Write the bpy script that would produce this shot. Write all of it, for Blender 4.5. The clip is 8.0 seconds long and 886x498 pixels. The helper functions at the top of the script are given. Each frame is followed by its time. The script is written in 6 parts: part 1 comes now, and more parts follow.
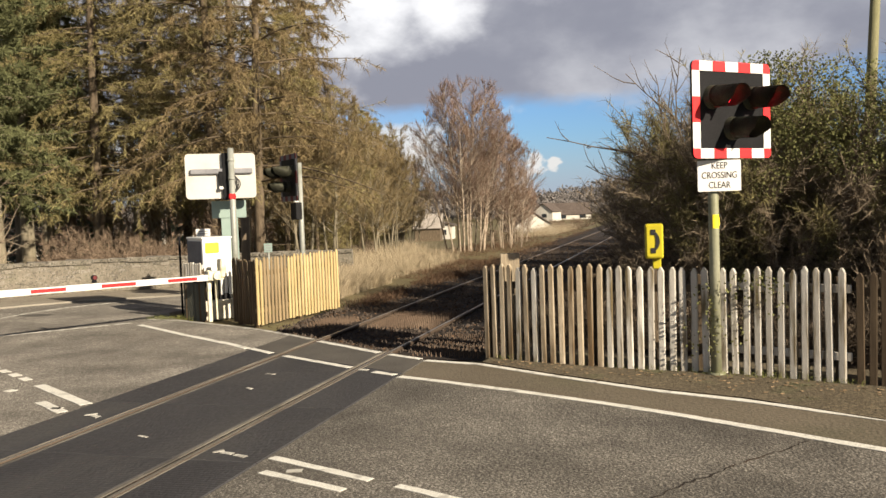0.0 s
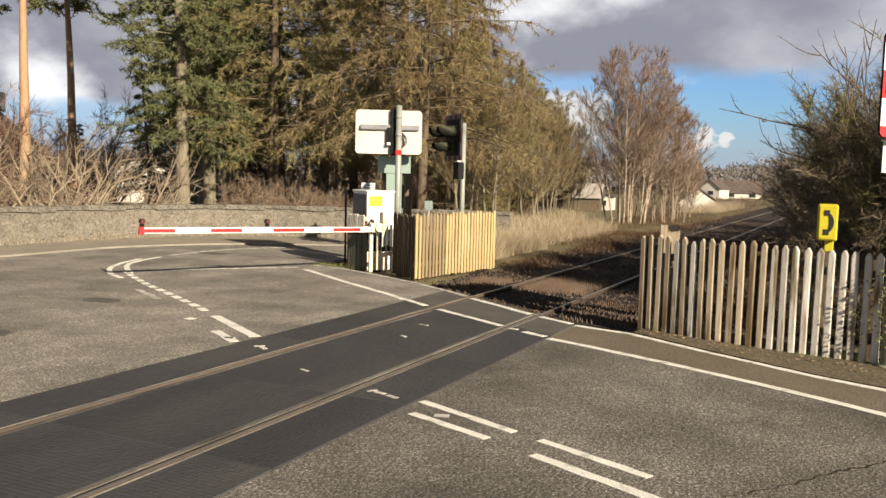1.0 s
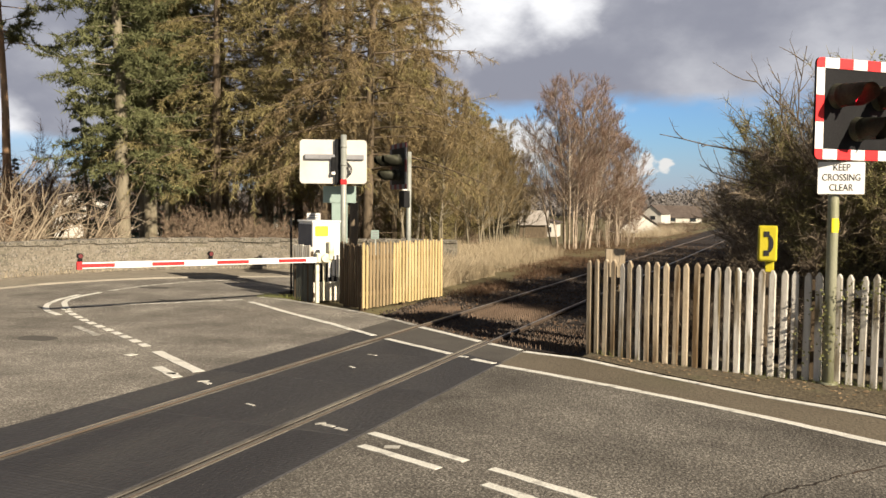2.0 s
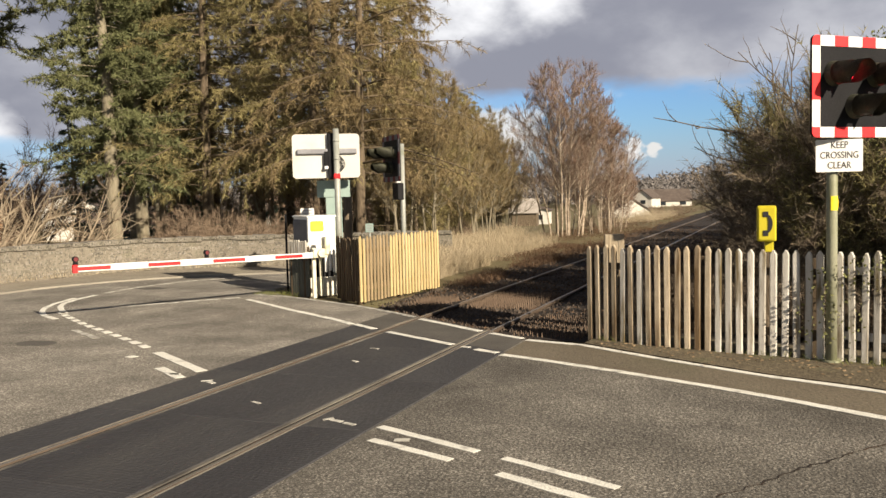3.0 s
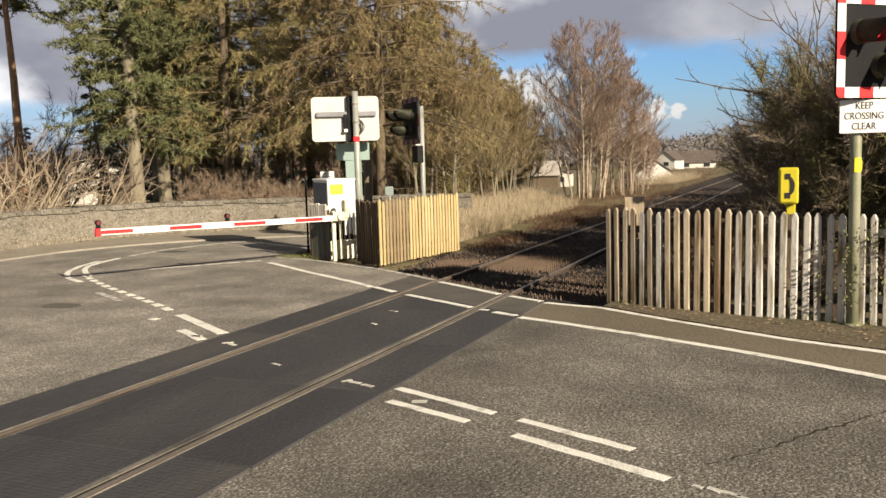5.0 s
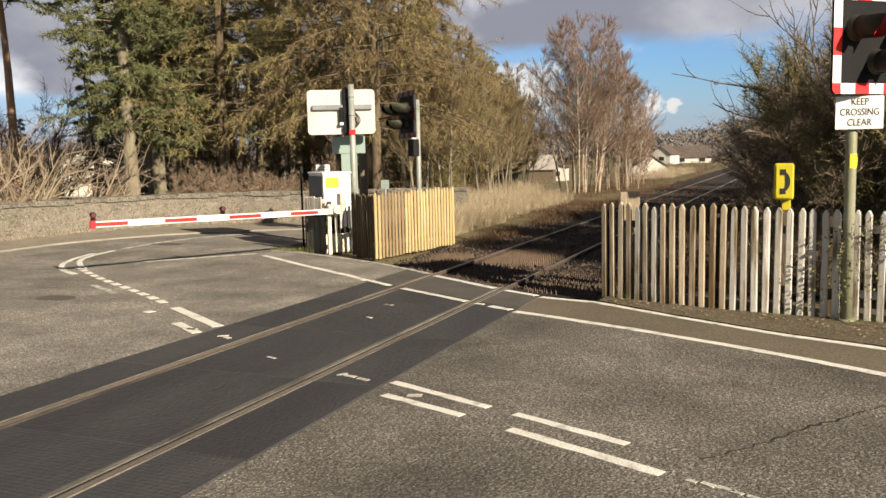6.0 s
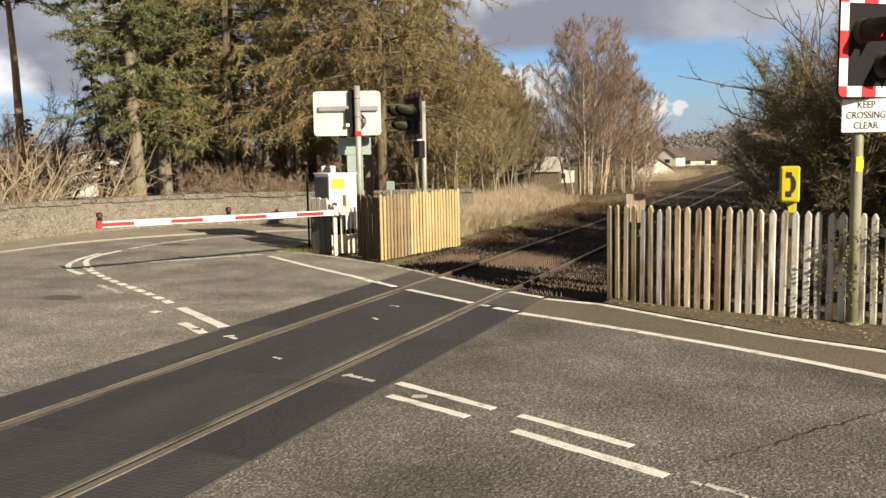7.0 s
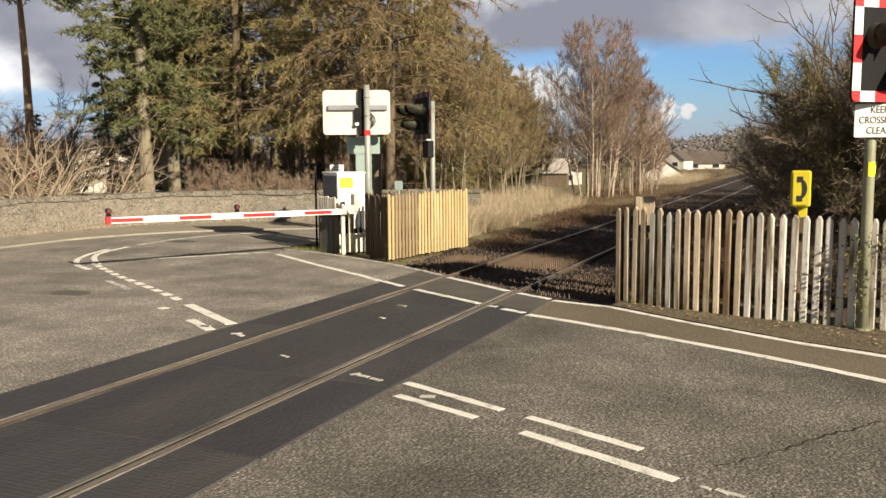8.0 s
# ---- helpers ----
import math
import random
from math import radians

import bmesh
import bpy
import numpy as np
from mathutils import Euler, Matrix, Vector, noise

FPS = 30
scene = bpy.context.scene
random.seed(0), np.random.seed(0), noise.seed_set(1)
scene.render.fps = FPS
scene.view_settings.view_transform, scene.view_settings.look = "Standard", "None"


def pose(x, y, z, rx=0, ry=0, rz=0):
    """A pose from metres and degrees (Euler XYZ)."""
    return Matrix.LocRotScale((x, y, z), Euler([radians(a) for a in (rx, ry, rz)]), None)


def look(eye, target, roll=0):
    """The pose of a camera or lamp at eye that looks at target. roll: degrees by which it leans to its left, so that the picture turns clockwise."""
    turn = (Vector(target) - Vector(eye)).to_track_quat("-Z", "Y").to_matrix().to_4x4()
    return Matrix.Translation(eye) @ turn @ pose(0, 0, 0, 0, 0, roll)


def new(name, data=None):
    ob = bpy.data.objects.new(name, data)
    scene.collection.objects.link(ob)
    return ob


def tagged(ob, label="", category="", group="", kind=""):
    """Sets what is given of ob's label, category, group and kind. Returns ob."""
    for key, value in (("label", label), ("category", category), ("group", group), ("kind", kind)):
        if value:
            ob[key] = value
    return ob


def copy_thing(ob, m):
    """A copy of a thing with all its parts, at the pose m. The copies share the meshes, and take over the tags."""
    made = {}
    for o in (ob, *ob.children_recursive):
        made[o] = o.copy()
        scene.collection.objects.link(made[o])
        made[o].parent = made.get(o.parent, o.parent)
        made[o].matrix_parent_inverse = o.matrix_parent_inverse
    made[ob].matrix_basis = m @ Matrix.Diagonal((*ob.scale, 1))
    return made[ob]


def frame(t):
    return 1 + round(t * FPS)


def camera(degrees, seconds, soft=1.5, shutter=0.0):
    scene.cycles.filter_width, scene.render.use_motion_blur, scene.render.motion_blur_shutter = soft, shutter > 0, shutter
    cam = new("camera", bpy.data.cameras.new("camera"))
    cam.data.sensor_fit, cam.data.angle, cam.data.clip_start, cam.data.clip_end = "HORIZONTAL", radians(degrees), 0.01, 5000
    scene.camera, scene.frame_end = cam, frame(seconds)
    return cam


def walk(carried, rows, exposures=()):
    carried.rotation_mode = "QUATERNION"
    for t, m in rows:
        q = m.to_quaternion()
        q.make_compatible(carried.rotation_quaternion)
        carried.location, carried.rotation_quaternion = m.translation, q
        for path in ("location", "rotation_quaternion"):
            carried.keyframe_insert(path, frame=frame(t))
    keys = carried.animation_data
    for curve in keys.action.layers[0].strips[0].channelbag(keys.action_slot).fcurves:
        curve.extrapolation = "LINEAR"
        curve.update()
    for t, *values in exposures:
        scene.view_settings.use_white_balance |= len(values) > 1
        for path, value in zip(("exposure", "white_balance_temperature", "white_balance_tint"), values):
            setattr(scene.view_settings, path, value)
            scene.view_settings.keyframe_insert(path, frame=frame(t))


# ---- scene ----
cam = camera(54.0, 8.0)
PATH = [
    (0, (4.674, -0.467, 1.963), (4.135, 1.457, 1.866), -2.0),
    (0.5, (4.672, -0.562, 1.928), (3.888, 1.271, 1.767), -0.1),
    (1, (4.701, -0.59, 1.911), (3.83, 1.202, 1.738), 1.4),
    (1.5, (4.715, -0.535, 1.901), (3.911, 1.293, 1.791), 1.8),
    (3, (4.578, -0.537, 1.891), (3.833, 1.315, 1.766), -1.4),
    (3.5, (4.592, -0.527, 1.893), (3.797, 1.301, 1.739), -1.6),
    (4, (4.617, -0.541, 1.901), (3.81, 1.282, 1.742), -1.6),
    (4.5, (4.622, -0.542, 1.901), (3.819, 1.281, 1.719), -1.6),
    (5, (4.613, -0.528, 1.894), (3.823, 1.298, 1.685), -1.6),
    (6.5, (4.607, -0.536, 1.9), (3.827, 1.292, 1.675), -1.2),
    (7, (4.61, -0.545, 1.899), (3.82, 1.279, 1.679), -1.1),
    (7.5, (4.588, -0.541, 1.902), (3.826, 1.295, 1.684), -0.5),
    (8, (4.576, -0.543, 1.895), (3.773, 1.276, 1.676), -0.4),
]
walk(cam, [(t, look(eye, target, roll)) for t, eye, target, roll in PATH])

# ---- sky, sun ----
SHIFT = Vector((-2.0, 1.09, -1.0))          # where a shadow falls, for one metre of height
SUN_EL = math.atan2(1.0, math.hypot(SHIFT.x, SHIFT.y))
SUN_AZ = math.atan2(-SHIFT.x, -SHIFT.y)       # clockwise from +y
scene.view_settings.exposure = 1.06

sun_data = bpy.data.lights.new("sun", "SUN")
sun_data.energy, sun_data.angle, sun_data.color = 5.0, radians(0.55), (1.0, 0.865, 0.685)
sun = new("sun", sun_data)
sun.matrix_world = look((0, 0, 30), Vector((0, 0, 30)) + SHIFT)


def make_world():
    w = bpy.data.worlds.new("sky")
    scene.world = w
    w.use_nodes = True
    nt = w.node_tree
    nt.nodes.clear()
    N, L = nt.nodes.new, nt.links.new
    out, bg = N("ShaderNodeOutputWorld"), N("ShaderNodeBackground")
    sky = N("ShaderNodeTexSky")
    sky.sky_type, sky.sun_disc = "NISHITA", False
    sky.sun_elevation, sky.sun_rotation = SUN_EL, SUN_AZ
    sky.air_density, sky.dust_density, sky.ozone_density = 1.0, 0.6, 1.4
    gain = N("ShaderNodeMix")
    gain.data_type, gain.blend_type = "RGBA", "MULTIPLY"
    gain.inputs["Factor"].default_value = 1.0
    L(sky.outputs[0], gain.inputs[6])
    gain.inputs[7].default_value = (0.62, 0.88, 1.30, 1)
    tc = N("ShaderNodeTexCoord")
    sep = N("ShaderNodeSeparateXYZ")
    L(tc.outputs["Generated"], sep.inputs[0])

    def math_node(op, a, b=None, clamp=False):
        m = N("ShaderNodeMath")
        m.operation, m.use_clamp = op, clamp
        for i, v in enumerate((a, b)):
            if v is None:
                continue
            if isinstance(v, (int, float)):
                m.inputs[i].default_value = v
            else:
                L(v, m.inputs[i])
        return m.outputs[0]

    def ramp(v, a, b):
        m = N("ShaderNodeMapRange")
        m.interpolation_type = "SMOOTHSTEP"
        L(v, m.inputs[0])
        m.inputs[1].default_value, m.inputs[2].default_value = a, b
        return m.outputs[0]

    up = math_node("MAXIMUM", sep.outputs[2], 0.0)
    deep = math_node("ADD", up, 0.34)
    px, py = math_node("DIVIDE", sep.outputs[0], deep), math_node("DIVIDE", sep.outputs[1], deep)
    flat = N("ShaderNodeCombineXYZ")
    L(px, flat.inputs[0]), L(py, flat.inputs[1])

    def noise_node(scale, detail, offset, vec):
        mp = N("ShaderNodeMapping")
        mp.inputs["Location"].default_value = offset
        L(vec, mp.inputs[0])
        n = N("ShaderNodeTexNoise")
        n.inputs["Scale"].default_value, n.inputs["Detail"].default_value = scale, detail
        n.inputs["Roughness"].default_value = 0.55
        L(mp.outputs[0], n.inputs["Vector"])
        return n.outputs[0]

    # a broken deck of grey cloud overhead
    deck_n = noise_node(1.3, 6, (3.1, 1.7, 0), flat.outputs[0])
    lift = math_node("MULTIPLY", ramp(up, 0.055, 0.17), 0.46)
    west = math_node("MULTIPLY", ramp(math_node("MULTIPLY", sep.outputs[0], -1.0), 0.52, 0.70), ramp(up, 0.03, 0.09))
    lift = math_node("ADD", lift, math_node("MULTIPLY", west, 0.34))
    deck = ramp(math_node("ADD", deck_n, lift), 0.68, 0.86)
    # small bright heaps low down
    stretch = N("ShaderNodeMapping")
    stretch.inputs["Scale"].default_value = (1, 1, 1.7)
    L(tc.outputs["Generated"], stretch.inputs[0])
    heap_n = noise_node(7.0, 5, (0.35, 0.9, 0.2), stretch.outputs[0])
    heap = math_node("MULTIPLY", ramp(heap_n, 0.53, 0.64), math_node("SUBTRACT", 1.0, ramp(up, 0.06, 0.16)))
    # two small cumulus puffs just over the skyline
    puff_n = noise_node(60.0, 5, (0.2, 0.4, 0.1), stretch.outputs[0])
    for head, el, size in ((-9.5, 2.5, 0.016), (-8.2, 2.6, 0.010), (-10.2, 2.1, 0.014)):
        d = N("ShaderNodeVectorMath")
        d.operation = "DISTANCE"
        L(tc.outputs["Generated"], d.inputs[0])
        h, e = radians(head), radians(el)
        d.inputs[1].default_value = (math.cos(e) * math.sin(h), math.cos(e) * math.cos(h), math.sin(e))
        near = math_node("SUBTRACT", 1.0, math_node("DIVIDE", d.outputs["Value"], size))
        heap = math_node("MAXIMUM", heap, ramp(math_node("ADD", near, math_node("MULTIPLY", puff_n, 2.0)), 1.0, 1.5))
    veil_n = noise_node(2.6, 4, (5.0, 0.3, 0.8), stretch.outputs[0])
    veil = math_node("MULTIPLY", ramp(veil_n, 0.45, 0.75), 0.4)
    shade_n = noise_node(4.2, 6, (1.7, 4.2, 0.6), stretch.outputs[0])
    head_n = noise_node(9.0, 6, (2.2, 0.4, 1.1), stretch.outputs[0])
    bright = None
    for head, el, size in ((-20.0, 13.5, 0.085), (-15.0, 14.0, 0.07), (-11.0, 18.0, 0.09), (-27.0, 15.0, 0.10), (-51.0, 5.0, 0.06), (-40.0, 20.0, 0.12)):
        d = N("ShaderNodeVectorMath")
        d.operation = "DISTANCE"
        L(tc.outputs["Generated"], d.inputs[0])
        h, e = radians(head), radians(el)
        d.inputs[1].default_value = (math.cos(e) * math.sin(h), math.cos(e) * math.cos(h), math.sin(e))
        near = math_node("SUBTRACT", 1.0, math_node("DIVIDE", d.outputs["Value"], size))
        head_mask = ramp(math_node("ADD", near, math_node("MULTIPLY", head_n, 2.2)), 0.95, 2.0)
        bright = head_mask if bright is None else math_node("MAXIMUM", bright, head_mask)
    tone = N("ShaderNodeMix")
    tone.data_type = "RGBA"
    L(math_node("MAXIMUM", bright, math_node("MULTIPLY", ramp(shade_n, 0.42, 0.80), 0.45)), tone.inputs["Factor"])
    tone.inputs[6].default_value = (2.9, 3.0, 3.6, 1)
    tone.inputs[7].default_value = (10.5, 10.5, 10.7, 1)

    def over(under, mask, colour):
        m = N("ShaderNodeMix")
        m.data_type = "RGBA"
        L(mask, m.inputs["Factor"]), L(under, m.inputs[6])
        if isinstance(colour, tuple):
            m.inputs[7].default_value = colour
        else:
            L(colour, m.inputs[7])
        return m.outputs[2]

    c = over(gain.outputs[2], veil, (4.0, 4.5, 6.2, 1))
    haze = math_node("MULTIPLY", math_node("SUBTRACT", 1.0, ramp(up, 0.0, 0.085)), 0.6)
    c = over(c, haze, (4.4, 4.8, 6.3, 1))
    c = over(c, heap, (8.0, 7.9, 7.7, 1))
    c = over(c, deck, tone.outputs[2])
    # the unseen deck overhead is darkened towards the zenith to weaken the sky's fill light
    c = over(c, math_node("MULTIPLY", ramp(up, 0.30, 0.55), deck), (1.3, 1.35, 1.65, 1))
    L(c, bg.inputs[0])
    bg.inputs[1].default_value = 0.050
    L(bg.outputs[0], out.inputs[0])


make_world()


# ---- materials ----
def material(name, a, b, rough=0.8, scale=6.0, fine=60.0, bump=0.3, metal=0.0, island=0.0, obj=0.0, spec=0.3,
             dirt=None, dirt_scale=1.2, dirt_at=(0.55, 0.75), stretch=(1, 1, 1), glow=None, through_light=0.0, fine_mix=0.35):
    """Two tones mixed by a coarse and a fine noise, an optional dirt tone in patches, and a fine relief."""
    m = bpy.data.materials.new(name)
    m.use_nodes = True
    nt = m.node_tree
    N, L = nt.nodes.new, nt.links.new
    bsdf = nt.nodes["Principled BSDF"]
    geo = N("ShaderNodeNewGeometry")
    mp = N("ShaderNodeMapping")
    mp.inputs["Scale"].default_value = stretch
    tc = N("ShaderNodeTexCoord")
    if obj:
        shift, own = N("ShaderNodeVectorMath"), N("ShaderNodeObjectInfo")
        spread = N("ShaderNodeMath")
        spread.operation = "MULTIPLY"
        spread.inputs[1].default_value = 41.0
        L(own.outputs["Random"], spread.inputs[0])
        L(tc.outputs["Object"], shift.inputs[0]), L(spread.outputs[0], shift.inputs[1])
        L(shift.outputs[0], mp.inputs[0])
    else:
        L(tc.outputs["Object"], mp.inputs[0])

    def noise_tex(s, d=4):
        n = N("ShaderNodeTexNoise")
        n.inputs["Scale"].default_value, n.inputs["Detail"].default_value = s, d
        L(mp.outputs[0], n.inputs["Vector"])
        return n.outputs[0]

    def mix(f, x, y):
        k = N("ShaderNodeMix")
        k.data_type = "RGBA"
        for sock, v in ((k.inputs["Factor"], f), (k.inputs[6], x), (k.inputs[7], y)):
            if isinstance(v, float):
                sock.default_value = v
            elif isinstance(v, tuple):
                sock.default_value = (*v, 1) if len(v) == 3 else v
            else:
                L(v, sock)
        return k.outputs[2]

    def remap(v, lo, hi, to0=0.0, to1=1.0):
        k = N("ShaderNodeMapRange")
        L(v, k.inputs[0])
        for i, val in enumerate((lo, hi, to0, to1)):
            k.inputs[i + 1].default_value = val
        return k.outputs[0]

    coarse, small = noise_tex(scale, 5), noise_tex(fine, 3)
    f = remap(coarse, 0.32, 0.68)
    col = mix(f, a, b)
    col = mix(remap(small, 0.3, 0.7, 0.0, fine_mix), col, tuple(v * 0.45 for v in a))
    if island:
        col = mix(remap(geo.outputs["Random Per Island"], 0, 1, 0, island), col, tuple(min(1, v * 1.7) for v in b))
    if obj:
        info = N("ShaderNodeObjectInfo")
        col = mix(remap(info.outputs["Random"], 0, 1, 0, obj), col, tuple(v * 0.4 for v in a))
    if dirt:
        dn = noise_tex(dirt_scale, 6)
        col = mix(remap(dn, *dirt_at), col, dirt)
    L(col, bsdf.inputs["Base Color"])
    L(remap(small, 0.3, 0.7, max(0, rough - 0.08), min(1, rough + 0.08)), bsdf.inputs["Roughness"])
    bsdf.inputs["Metallic"].default_value = metal
    bsdf.inputs["Specular IOR Level"].default_value = spec
    if bump:
        bp = N("ShaderNodeBump")
        bp.inputs["Strength"].default_value, bp.inputs["Distance"].default_value = bump, 0.02
        L(small, bp.inputs["Height"])
        L(bp.outputs[0], bsdf.inputs["Normal"])
    if glow:
        bsdf.inputs["Emission Color"].default_value = (*glow[:3], 1)
        bsdf.inputs["Emission Strength"].default_value = glow[3]
    if through_light:
        tr, add = N("ShaderNodeBsdfTranslucent"), N("ShaderNodeMixShader")
        L(col, tr.inputs[0])
        add.inputs[0].default_value = through_light
        L(bsdf.outputs[0], add.inputs[1]), L(tr.outputs[0], add.inputs[2])
        L(add.outputs[0], nt.nodes["Material Output"].inputs[0])
    return m


